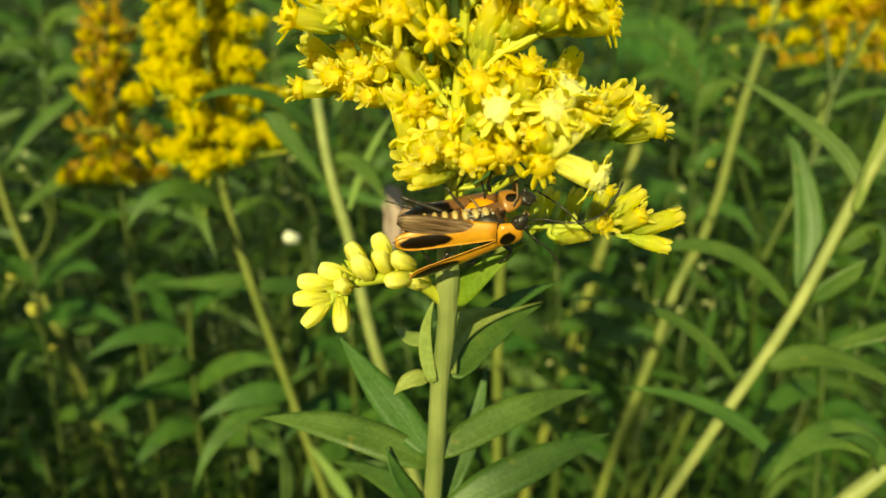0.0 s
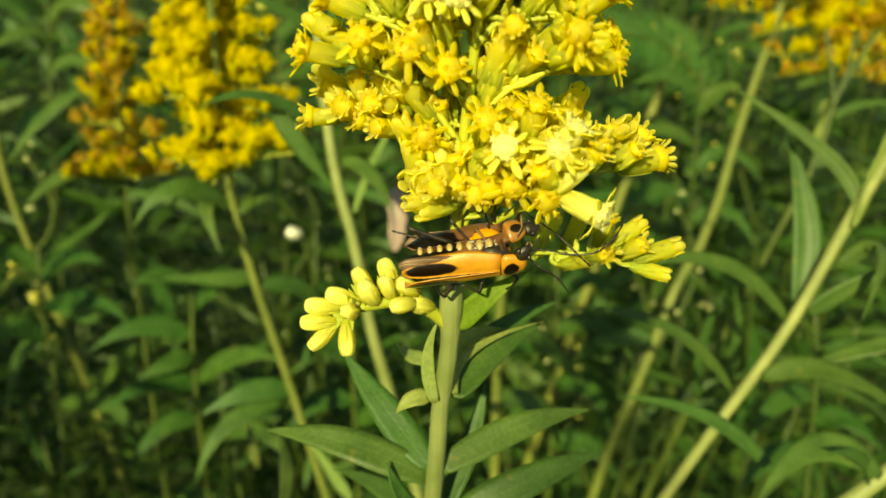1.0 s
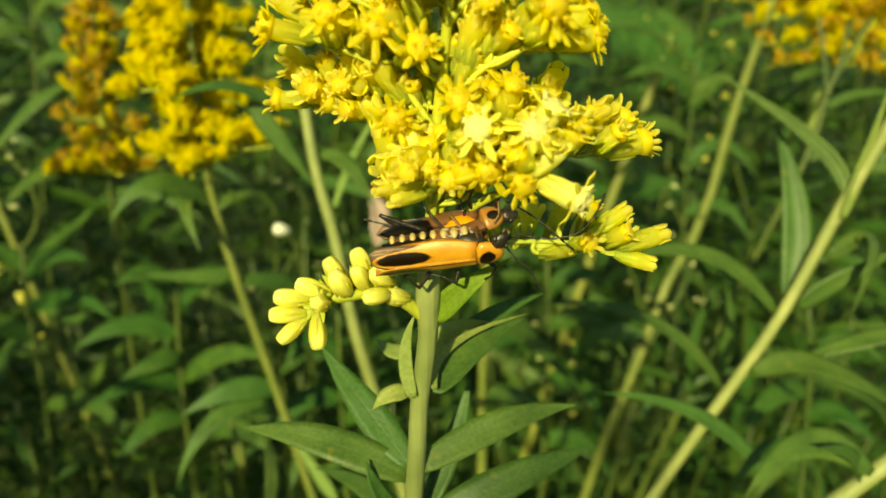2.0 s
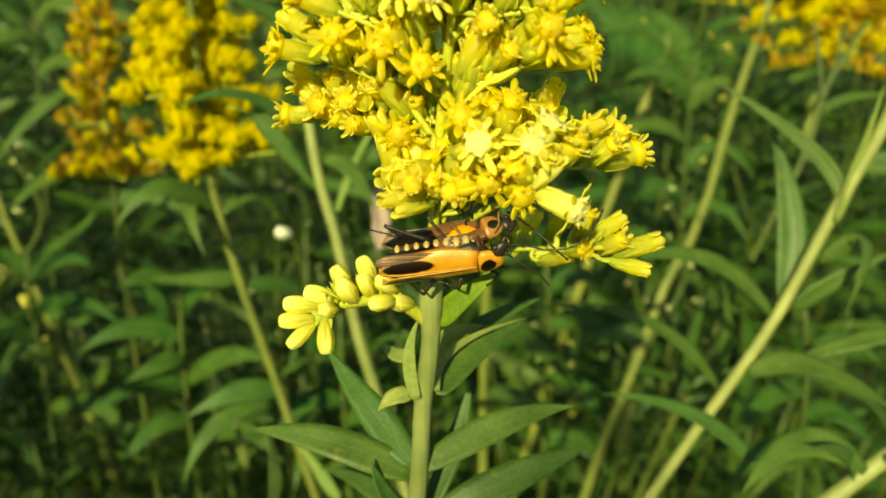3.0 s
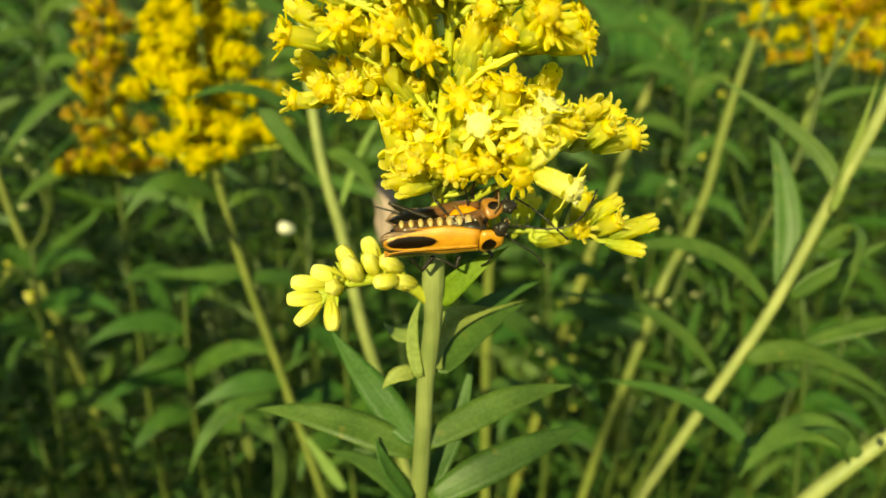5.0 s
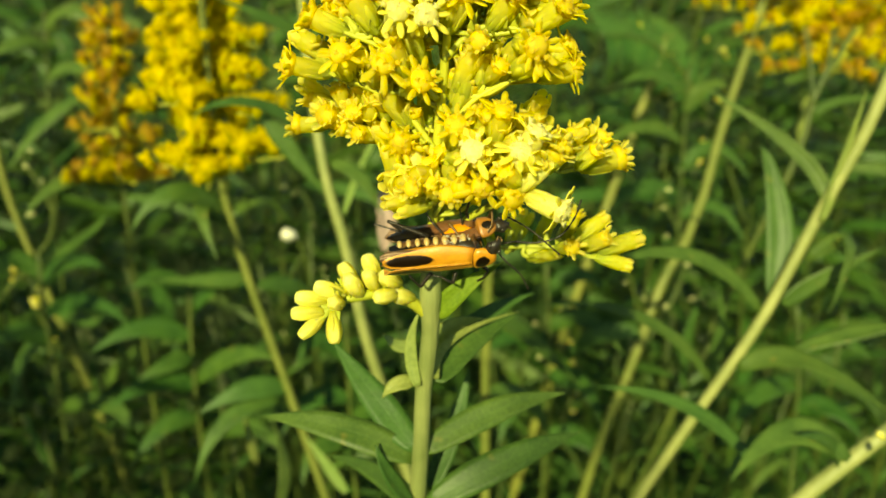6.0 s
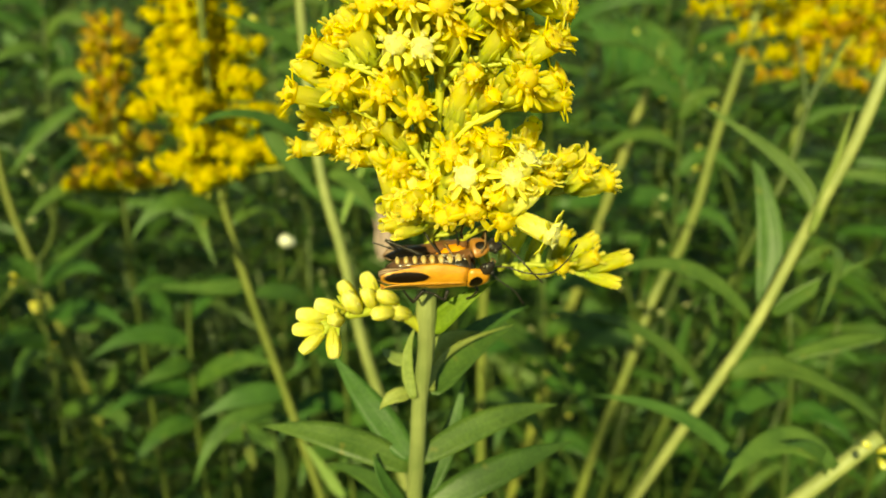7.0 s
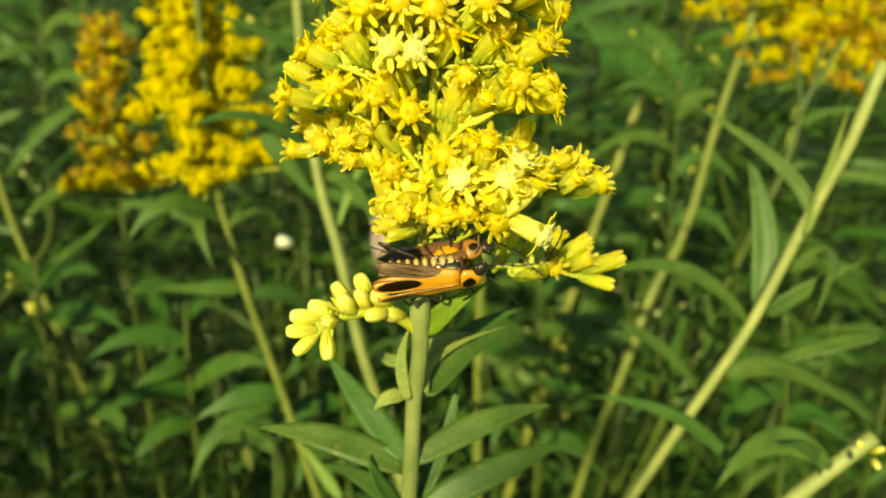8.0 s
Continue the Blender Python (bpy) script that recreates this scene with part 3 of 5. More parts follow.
flower_branch(near_plant, [(0.0007, 0.0521, 0.9736), (0.0006, 0.0522, 0.9769), (-0.0001, 0.0514, 0.9784)], [
    ((0.0005, 0.0523, 0.9789), (-0.0012, 0.0519, 0.9813), "q"), ((0.0009, 0.0515, 0.9787), (-0.0020, 0.0507, 0.9803), "q"), ((0.0005, 0.0507, 0.9782), (-0.0023, 0.0495, 0.9791), "q"), ((0.0007, 0.0506, 0.9775), (-0.0018, 0.0492, 0.9775), "c"),
    ((0.0012, 0.0518, 0.9782), (0.0005, 0.0515, 0.9807), "h"), ((0.0013, 0.0510, 0.9777), (0.0004, 0.0494, 0.9800), "h"), ((-0.0001, 0.0508, 0.9786), (-0.0010, 0.0482, 0.9801), "h"), ((-0.0002, 0.0505, 0.9780), (-0.0026, 0.0492, 0.9783), "c"),
    ((0.0001, 0.0533, 0.9787), (-0.0016, 0.0539, 0.9798), "q"), ((0.0006, 0.0518, 0.9771), (-0.0024, 0.0518, 0.9771), "q")], 0.5, 0.3)
flower_branch(near_plant, [(0.0008, 0.0528, 0.9728), (0.0027, 0.0529, 0.9771), (0.0060, 0.0524, 0.9782)], [
    ((0.0022, 0.0527, 0.9791), (0.0030, 0.0497, 0.9795), "o"), ((0.0040, 0.0519, 0.9799), (0.0045, 0.0491, 0.9800), "o"), ((0.0059, 0.0516, 0.9793), (0.0067, 0.0493, 0.9792), "o"), ((0.0017, 0.0516, 0.9778), (0.0020, 0.0488, 0.9792), "h"),
    ((0.0031, 0.0538, 0.9785), (0.0047, 0.0529, 0.9800), "h"), ((0.0020, 0.0533, 0.9787), (0.0014, 0.0528, 0.9809), "h")])
flower_branch(near_plant, [(0.0008, 0.0527, 0.9726), (0.0047, 0.0514, 0.9764), (0.0078, 0.0491, 0.9792)], [
    ((0.0079, 0.0489, 0.9793), (0.0105, 0.0470, 0.9788), "p")], 0.35, 0.25, 0)
flower_branch(near_plant, [(0.0006, 0.0532, 0.9695), (0.0044, 0.0557, 0.9698), (0.0093, 0.0568, 0.9698), (0.0138, 0.0557, 0.9702)], [
    ((0.0135, 0.0554, 0.9713), (0.0164, 0.0564, 0.9731), "c"), ((0.0143, 0.0554, 0.9703), (0.0163, 0.0548, 0.9719), "h"), ((0.0158, 0.0553, 0.9702), (0.0197, 0.0563, 0.9710), "c"), ((0.0156, 0.0555, 0.9695), (0.0188, 0.0551, 0.9688), "c"),
    ((0.0120, 0.0550, 0.9706), (0.0130, 0.0530, 0.9720), "h"), ((0.0079, 0.0570, 0.9691), (0.0083, 0.0588, 0.9712), "c"), ((0.0128, 0.0566, 0.9705), (0.0140, 0.0581, 0.9731), "h"),
    ((0.0064, 0.0568, 0.9689), (0.0058, 0.0583, 0.9705), "c"), ((0.0095, 0.0562, 0.9688), (0.0119, 0.0569, 0.9689), "c"), ((0.0107, 0.0593, 0.9680), (0.0123, 0.0618, 0.9704), "c"), ((0.0079, 0.0593, 0.9680), (0.0099, 0.0618, 0.9704), "c")], 0.22, 0.22, 0)
flower_branch(near_plant, [(0.0005, 0.0527, 0.9646), (-0.0010, 0.0521, 0.9665), (-0.0030, 0.0511, 0.9683), (-0.0062, 0.0498, 0.9687), (-0.0083, 0.0492, 0.9686)], [
    ((-0.0067, 0.0495, 0.9691), (-0.0096, 0.0496, 0.9702), "b"), ((-0.0082, 0.0493, 0.9688), (-0.0112, 0.0490, 0.9693), "b"), ((-0.0085, 0.0488, 0.9679), (-0.0116, 0.0483, 0.9680), "b"), ((-0.0085, 0.0487, 0.9677), (-0.0104, 0.0475, 0.9664), "b"),
    ((-0.0078, 0.0487, 0.9681), (-0.0076, 0.0472, 0.9668), "b"), ((-0.0071, 0.0494, 0.9683), (-0.0074, 0.0480, 0.9694), "b"), ((-0.0056, 0.0505, 0.9689), (-0.0074, 0.0515, 0.9714), "b"), ((-0.0060, 0.0503, 0.9685), (-0.0064, 0.0495, 0.9711), "b"),
    ((-0.0054, 0.0501, 0.9686), (-0.0061, 0.0495, 0.9703), "b"), ((-0.0041, 0.0517, 0.9689), (-0.0051, 0.0526, 0.9713), "b"), ((-0.0042, 0.0509, 0.9686), (-0.0048, 0.0501, 0.9709), "b"), ((-0.0023, 0.0512, 0.9681), (-0.0037, 0.0498, 0.9688), "b"),
    ((-0.0021, 0.0521, 0.9686), (-0.0033, 0.0511, 0.9699), "b"), ((-0.0009, 0.0523, 0.9668), (-0.0026, 0.0510, 0.9682), "b")], 0.6, 0.4, 0)
# upright heads crowding round the axis
crowd = random.Random(63)
axis = smooth_path([(0.0008, 0.0526, 0.9753), (0.0010, 0.0533, 0.9809), (0.0014, 0.0536, 0.9850), (0.0019, 0.0537, 0.9912), (0.0022, 0.0534, 0.9970)], 60)
g = Geo()
for k in range(66):
    p = axis[min(59, int(62 * (k + crowd.random()) / 66))]
    turn = 2.4 * k + crowd.uniform(-0.4, 0.4)
    out = Vector((math.cos(turn), math.sin(turn), 0))
    if out.y < -0.35:
        continue
    b = p + out * crowd.uniform(0.9, 3.6) * MM + Vector((0, 0, crowd.uniform(0.6, 2.4))) * MM
    way = (Vector((0, 0, 1)) + out * crowd.uniform(0.2, 0.9)).normalized()
    tube(g, [p, p.lerp(b, 0.6) + Vector((0, 0, -0.4)) * MM, b + way * 0.2 * MM], 0.2 * MM, 0.2 * MM, 6, 6)
    flower_head(near_plant, b, b + way * crowd.uniform(3.3, 4.2) * MM, crowd.choice("hhcc"), 5000 + k)
tagged(part("flower_stalk", g, STALK, near_plant), kind="stuff")
# the upper tiers
flower_branch(near_plant, [(0.0011, 0.0529, 0.9855), (-0.0023, 0.0533, 0.9890), (-0.0063, 0.0537, 0.9907)], [
    ((-0.0055, 0.0540, 0.9902), (-0.0081, 0.0541, 0.9914), "o"), ((-0.0046, 0.0546, 0.9902), (-0.0066, 0.0557, 0.9920), "o"), ((-0.0034, 0.0535, 0.9904), (-0.0046, 0.0536, 0.9924), "o"), ((-0.0023, 0.0537, 0.9907), (-0.0017, 0.0510, 0.9930), "p"),
    ((-0.0008, 0.0536, 0.9905), (0.0003, 0.0510, 0.9926), "p"), ((-0.0058, 0.0571, 0.9906), (-0.0072, 0.0582, 0.9924), "h"), ((-0.0019, 0.0554, 0.9897), (-0.0034, 0.0563, 0.9911), "h")])
flower_branch(near_plant, [(0.0016, 0.0535, 0.9885), (0.0040, 0.0537, 0.9908), (0.0085, 0.0532, 0.9909)], [
    ((0.0049, 0.0537, 0.9907), (0.0062, 0.0531, 0.9927), "o"), ((0.0080, 0.0531, 0.9907), (0.0097, 0.0523, 0.9924), "o"), ((0.0071, 0.0527, 0.9902), (0.0081, 0.0497, 0.9907), "o"), ((0.0018, 0.0536, 0.9905), (0.0029, 0.0529, 0.9933), "o"),
    ((0.0086, 0.0548, 0.9907), (0.0111, 0.0555, 0.9919), "o"), ((0.0064, 0.0559, 0.9906), (0.0080, 0.0568, 0.9921), "o"), ((0.0049, 0.0537, 0.9898), (0.0040, 0.0508, 0.9908), "h")])
flower_branch(near_plant, [(0.0020, 0.0539, 0.9929), (-0.0004, 0.0537, 0.9947), (-0.0039, 0.0540, 0.9950)], [
    ((-0.0030, 0.0535, 0.9943), (-0.0035, 0.0514, 0.9956), "o"), ((-0.0017, 0.0537, 0.9946), (-0.0022, 0.0549, 0.9965), "o"), ((-0.0000, 0.0537, 0.9936), (-0.0007, 0.0520, 0.9956), "o"), ((-0.0044, 0.0550, 0.9948), (-0.0067, 0.0559, 0.9963), "o"),
    ((0.0011, 0.0543, 0.9937), (0.0016, 0.0519, 0.9955), "o"), ((-0.0022, 0.0551, 0.9950), (-0.0045, 0.0563, 0.9971), "o")])
flower_branch(near_plant, [(0.0022, 0.0541, 0.9933), (0.0048, 0.0541, 0.9953), (0.0083, 0.0544, 0.9959)], [
    ((0.0048, 0.0537, 0.9947), (0.0054, 0.0515, 0.9961), "o"), ((0.0070, 0.0540, 0.9951), (0.0088, 0.0535, 0.9963), "o"), ((0.0084, 0.0552, 0.9953), (0.0104, 0.0550, 0.9949), "o"), ((0.0061, 0.0544, 0.9959), (0.0068, 0.0543, 0.9977), "o"), ((0.0039, 0.0543, 0.9957), (0.0041, 0.0542, 0.9975), "o")])
flower_branch(near_plant, [(0.0025, 0.0536, 0.9964), (0.0009, 0.0542, 0.9983), (-0.0017, 0.0546, 0.9990)], [
    ((-0.0013, 0.0545, 0.9989), (-0.0033, 0.0543, 0.9995), "o"), ((0.0000, 0.0538, 0.9988), (-0.0004, 0.0536, 1.0004), "o"), ((0.0013, 0.0534, 0.9981), (0.0013, 0.0521, 0.9999), "o"), ((-0.0008, 0.0545, 0.9979), (-0.0020, 0.0525, 0.9984), "o")])
flower_branch(near_plant, [(0.0027, 0.0538, 0.9968), (0.0042, 0.0541, 0.9992), (0.0059, 0.0540, 1.0000)], [
    ((0.0059, 0.0538, 0.9998), (0.0077, 0.0535, 1.0003), "o"), ((0.0046, 0.0542, 0.9994), (0.0052, 0.0541, 1.0011), "o"), ((0.0034, 0.0545, 0.9999), (0.0031, 0.0544, 1.0016), "o"), ((0.0051, 0.0536, 0.9985), (0.0060, 0.0513, 0.9985), "o")])


# ---- the two beetles ----
def shell_geo(length, width, height, side, rows=14, cols=8, thick=0.11, arc=78.0, front=1.0):
    """A wing case: from the hinge at the origin backwards along -x, outwards along side * y."""
    g = Geo()
    top, low, faces, uvs = [], [], [], []
    for i in range(rows + 1):
        s = i / rows
        w = width * (0.78 + 0.3 * min(s * 3, 1) * (1 - 0.08 * s)) * (1 - 0.05 * s)
        f = max(0.02, 1 - max(0.0, (s - 0.72) / 0.28) ** 2.4) ** 0.5
        w *= front + (1 - front) * s ** 0.6
        for j in range(cols + 1):
            a = radians(arc) * j / cols
            rim = 0.06 if j == cols else 0.0
            p = Vector((-length * s + 0.25 * (j / cols) ** 2 * (1 - s), side * (0.5 * width + (w * math.sin(a) / math.sin(radians(arc)) - 0.5 * width) * f),
                        height * (0.85 + 0.3 * math.sin(math.pi * min(s * 1.2, 1))) * (math.cos(a) - 1) + rim - 0.25 * max(0, s - 0.8))) * MM
            top.append(p)
            low.append(p - Vector((0, side * math.sin(a) * 0.6, 1)) * thick * MM)
            uvs.append((s, j / cols))
    k, h = cols + 1, len(top)
    for i in range(rows):
        for j in range(cols):
            a = i * k + j
            q, r = (a, a + 1, a + k + 1, a + k), (h + a, h + a + k, h + a + k + 1, h + a + 1)
            faces += [q, r] if side < 0 else [q[::-1], r[::-1]]
        for j in (0, cols):
            a = i * k + j
            q = (a, a + k, h + a + k, h + a)
            faces.append(q if (j == 0) == (side > 0) else q[::-1])
    for i in (0, rows):
        for j in range(cols):
            a = i * k + j
            faces.append((a, a + 1, h + a + 1, h + a))
    return g.add(top + low, faces, uvs + uvs)


def ring_body(geo, rows, sides=14, mat=0):
    """A body from rings (x, half width, half height, z), in millimetres."""
    verts, faces = [], []
    for x, w, h, z in rows:
        for k in range(sides):
            a = 2 * math.pi * k / sides
            verts.append(Vector((x, w * math.cos(a), z + h * math.sin(a))) * MM)
    for i in range(len(rows) - 1):
        for k in range(sides):
            a, b = i * sides + k, i * sides + (k + 1) % sides
            faces.append((a, a + sides, b + sides, b))
    faces.append(tuple(range(sides)))
    faces.append(tuple(range((len(rows) - 1) * sides, len(rows) * sides))[::-1])
    return geo.add(verts, faces, None, mat)


def ball(geo, centre, size, mat=0, n=6, sides=10):
    verts, faces = [], []
    for i in range(n + 1):
        b = math.pi * i / n
        for k in range(sides):
            a = 2 * math.pi * k / sides
            verts.append(Vector(centre) + Vector((size[0] * math.sin(b) * math.cos(a), size[1] * math.sin(b) * math.sin(a), size[2] * math.cos(b))))
    for i in range(n):
        for k in range(sides):
            a, c = i * sides + k, i * sides + (k + 1) % sides
            faces.append((a, a + sides, c + sides, c))
    return geo.add(verts, faces, None, mat)


ELYTRON = {s: spotted_shell("wing_case", (-5.1 * MM, s * 0.70 * MM, -0.4 * MM), (2.1 * MM, 0.54 * MM, 9 * MM)) for s in (1, -1)}
SHIELD = spotted_shell("neck_shield", (-0.2 * MM, 0, 0.3 * MM), (0.62 * MM, 0.72 * MM, 9 * MM), 0.4)


DARK_CASE = spotted_shell("amber_wing_case", (-5.6 * MM, 0, -0.4 * MM), (2.4 * MM, 2.0 * MM, 9 * MM), 0.5, 0.26)
# upper beetle's shield, its colour darkened for the florets' shade
SHADED_SHIELD = spotted_shell("shaded_neck_shield", (0.1 * MM, 0, 0.3 * MM), (0.6 * MM, 0.5 * MM, 9 * MM), 0.4, 0.55)


def beetle(at, label, antennae, legs, thorax, cases, shield, chest=1.0, collar=1.0, nod=Matrix.Identity(4)):
    """A soldier beetle along +x with its back to +z; returns the thing and its movable parts."""
    ob = new("soldier_beetle")
    ob.empty_display_size = 0.004
    tagged(ob, label, "beetle", "pair of beetles")
    ob.matrix_basis = at
    moving = {}
    g = Geo()
    rows = []
    for i in range(29):
        s = i / 28
        w = 1.35 * (1 - 0.25 * s) * (1 - max(0, s - 0.8) ** 2 * 18) * (1 + 0.05 * math.cos(s * 7 * 2 * math.pi))
        rows.append((0.4 - 7.1 * s, max(w, 0.2), max(w * 0.85, 0.15), -1.35 - 0.2 * s))
    ring_body(g, rows, 16)
    part("abdomen", g, DARK_BELLY if chest == 1.0 else AMBER_BELLY, ob, "dark brown segmented abdomen" if chest == 1.0 else "dark amber segmented abdomen", True)
    g = Geo()
    ball(g, (0, 0, 0), (0.35 * MM, 0.34 * MM, 0.60 * MM))
    pad = g.mesh("segment", [CREAM])
    for side in (1, -1):
        for k in range(8):
            s = 0.14 + 0.105 * k
            m = pose((0.4 - 7.1 * s) * MM, side * 1.26 * (1 - 0.22 * s) * MM, (-1.45 - 0.2 * s) * MM, 0, 0, 12) @ Matrix.Scale(0.92 - 0.32 * s, 4)
            place("segment", pad, ob, m, "cream abdominal segment")
    g = Geo()
    ring_body(g, [(x * chest - 4.0 * (chest - 1), w * chest, h * chest, z * chest) for x, w, h, z in (
        (-1.6, 0.9, 0.6, -1.2), (-1.3, 1.25, 0.95, -1.15), (-0.6, 1.42, 1.15, -1.1), (0.1, 1.35, 1.1, -1.0), (0.6, 1.0, 0.85, -0.9), (0.85, 0.6, 0.5, -0.8))], 16)
    part("thorax", g, thorax, ob, "", True).location = Vector((-0.4, -2.6, 2.0)) * (chest - 1) * MM
    g = Geo()
    for k in range(60):
        a = random.Random(700 + k)
        b = Vector((a.uniform(-2.2, 0.2), a.choice((-1, 1)) * a.uniform(1.2, 1.45), a.uniform(-1.9, -0.9))) * MM
        tube(g, [b, b + Vector((a.uniform(-0.5, 0.1), 0.1 * b.y / abs(b.y), a.uniform(-0.2, 0.3))) * MM], 0.05 * MM, 0.02 * MM, 4)
    part("down", g, HAIR, ob, "silvery down along the flank", True)
    for side, name in ((1, "wing_case_a"), (-1, "wing_case_b")):
        e = part("wing_case", shell_geo(7.3, 1.45, 1.1, side), cases[side], ob, "orange wing case with a long black spot", True)
        e.location = Vector((0.0, side * 0.08, 0.22)) * MM
        moving[name] = e
        h = part("hind_wing", shell_geo(7.2, 1.9, 0.9, side, 14, 10, 0.04, 62.0, 0.15), WING, ob, "folded brown membranous hind wing", True)
        h.location = Vector((-0.3, side * 0.03, -0.05)) * MM
        h.rotation_mode = "QUATERNION"
        h.rotation_quaternion = Euler((0, 0, radians(-9 if side < 0 else 0))).to_quaternion()
        moving["hind_" + name] = h
    g = Geo()
    lab = []
    for i in range(9):
        s = i / 8
        x = 1.95 * s + 0.08
        w = 1.25 * (1 - 0.5 * s ** 2.4) * (0.82 + 0.18 * math.sin(math.pi * s) ** 0.6)
        lab.append((x, w if 0 < i < 8 else w * 0.82, (0.55 - 0.12 * s) * (1.0 if 0 < i < 8 else 0.6), -0.25 - 0.12 * s))
    ring_body(g, lab, 18)
    s = part("neck_shield", g, shield, ob, "orange neck shield with a black spot", True)
    g2 = [Vector(v.co) - Vector((1.05, 0, 0)) * MM for v in s.data.vertices]
    s.data.vertices.foreach_set("co", [c for v in g2 for c in v])
    s.location = Vector((1.05, 0, 0)) * MM
    s.scale = (collar, collar, collar)
    g = Geo()
    ring_body(g, [(1.8, 0.5, 0.4, -0.5), (2.15, 0.6, 0.45, -0.55), (2.5, 0.58, 0.42, -0.62), (2.85, 0.38, 0.3, -0.72), (3.05, 0.2, 0.2, -0.82)], 12)
    hd = part("head", g, BLACK, ob, "black head", True)
    for side in (1, -1):
        g = Geo()
        ball(g, Vector((2.35, side * 0.56, -0.5)) * MM, (0.26 * MM, 0.2 * MM, 0.28 * MM))
        part("eye", g, BLACK, hd, "", True)
        g = Geo()
        tube(g, [Vector((2.8, side * 0.2, -0.8)) * MM, Vector((3.1, side * 0.25, -1.0)) * MM, Vector((3.05, side * 0.1, -1.3)) * MM], 0.09 * MM, 0.05 * MM, 6)
        part("palp", g, BROWN_LEG, hd, "", True)
    hd.matrix_basis = nod
    for i, pts in enumerate(antennae):
        g = Geo()
        path = smooth_path([Vector(p) * MM for p in pts], 33)
        tube(g, path, [(0.055, 0.065, 0.095)[k % 3] * MM for k in range(34)], None, 7)
        root = path[0]
        a = part("antenna", g, BLACK, ob, "black jointed antenna", True)
        a.data.transform(Matrix.Translation(-root))
        a.location = root
        moving["antenna_%d" % i] = a
    for i, (hip, knee, heel, toe) in enumerate(legs):
        hip, knee, heel, toe = (Vector(p) * MM for p in (hip, knee, heel, toe))
        g = Geo()
        tube(g, [hip, hip.lerp(knee, 0.5), knee], 0.20 * MM, 0.15 * MM, 8, 6)
        tube(g, [knee, knee.lerp(heel, 0.5) + Vector((0, 0, 0.05)) * MM, heel], 0.11 * MM, 0.09 * MM, 8, 6)
        path = smooth_path([heel, heel.lerp(toe, 0.6), toe], 10)
        tube(g, path, [(0.06, 0.09)[k % 2] * MM for k in range(11)], None, 6)
        lg = part("leg", g, BROWN_LEG if i % 2 and chest > 1.0 else BLACK, ob, "", True)
        lg.data.transform(Matrix.Translation(-hip))
        lg.location = hip
        moving["leg_%d" % i] = lg
    return ob, moving


AT_LOWER = pose(0.0040, 0.0484, 0.9733, 111.4, -4.4, 3.9)
lower_beetle, lower_parts = beetle(
    AT_LOWER, "orange and black soldier beetle with a splayed wing case",
    [[(2.02, -0.06, -1.47), (3.48, 0.54, -1.05), (5.37, 0.92, -0.19), (7.16, 1.27, -0.08), (8.79, 1.86, -1.25), (9.68, 2.30, -2.58)],
     [(2.14, -0.65, -1.52), (3.10, -1.28, -0.70), (4.35, -2.31, -0.16), (5.17, -3.49, 0.55)]],
    [((-3.40, -2.30, -0.90), (-4.40, -3.40, -0.30), (-5.25, -2.00, -0.60), (-5.60, -1.70, -1.00)),
     ((-1.30, -2.60, -0.90), (-1.60, -3.25, -0.30), (-2.55, -2.65, -0.60), (-3.50, -2.50, -0.80)),
     ((-0.77, -1.52, -2.14), (-1.93, 0.70, -2.23), (-3.06, 1.81, -3.19), (-3.48, 2.30, -3.82)),
     ((0.13, -1.94, -2.37), (-0.33, -0.28, -2.88), (-0.51, 1.45, -3.46), (-0.60, 1.90, -4.03)),
     ((0.80, -3.29, -2.26), (1.61, -3.74, -1.66), (1.16, -4.53, -1.49), (0.64, -5.10, -1.60))], BLACK, ELYTRON, SHIELD,
    nod=Matrix.Translation(Vector((1.85, 1.0, -0.55)) * MM) @ pose(0, 0, 0, 0, 0, 42) @ Matrix.Translation(Vector((-2.4, 0, 0.6)) * MM))
AT_UPPER = pose(0.0042, 0.0510, 0.9750, 34.2, -10.3, 10.2)
upper_beetle, upper_parts = beetle(
    AT_UPPER, "orange and black soldier beetle clinging beneath the yellow florets",
    [[(2.42, 0.94, -0.18), (3.27, -0.38, 0.38), (4.24, -2.02, 0.80), (5.17, -3.31, 0.27), (5.99, -4.07, -0.57)],
     [(2.34, 1.28, -0.03), (2.83, 1.58, 0.69), (3.42, 1.77, 1.36), (4.26, 2.11, 1.58)]],
    [((-3.87, -0.01, 0.18), (-6.94, 1.63, 1.38), (-6.03, 0.90, 0.34), (-8.14, 1.99, 0.70)),
     ((-1.76, 0.54, -1.19), (-1.99, 0.43, 0.94), (-1.41, -0.93, 0.80), (-1.07, -1.30, 0.22)),
     ((0.05, 0.57, -1.06), (-0.38, 1.19, 0.74), (0.09, 1.69, 2.21), (0.32, 1.94, 2.66)),
     ((1.47, 0.82, -0.85), (1.76, 0.97, 0.78), (1.46, -0.34, 0.60), (0.95, -0.77, 0.37))], GLOSS, {s: DARK_CASE for s in (1, -1)}, SHADED_SHIELD, 1.25, 0.82)
for name, turn in (("wing_case_b", -62), ("hind_wing_case_b", -50)):
    ob = upper_parts[name]
    ob.rotation_mode = "QUATERNION"
    ob.rotation_quaternion = Euler((radians(turn), 0, 0)).to_quaternion()

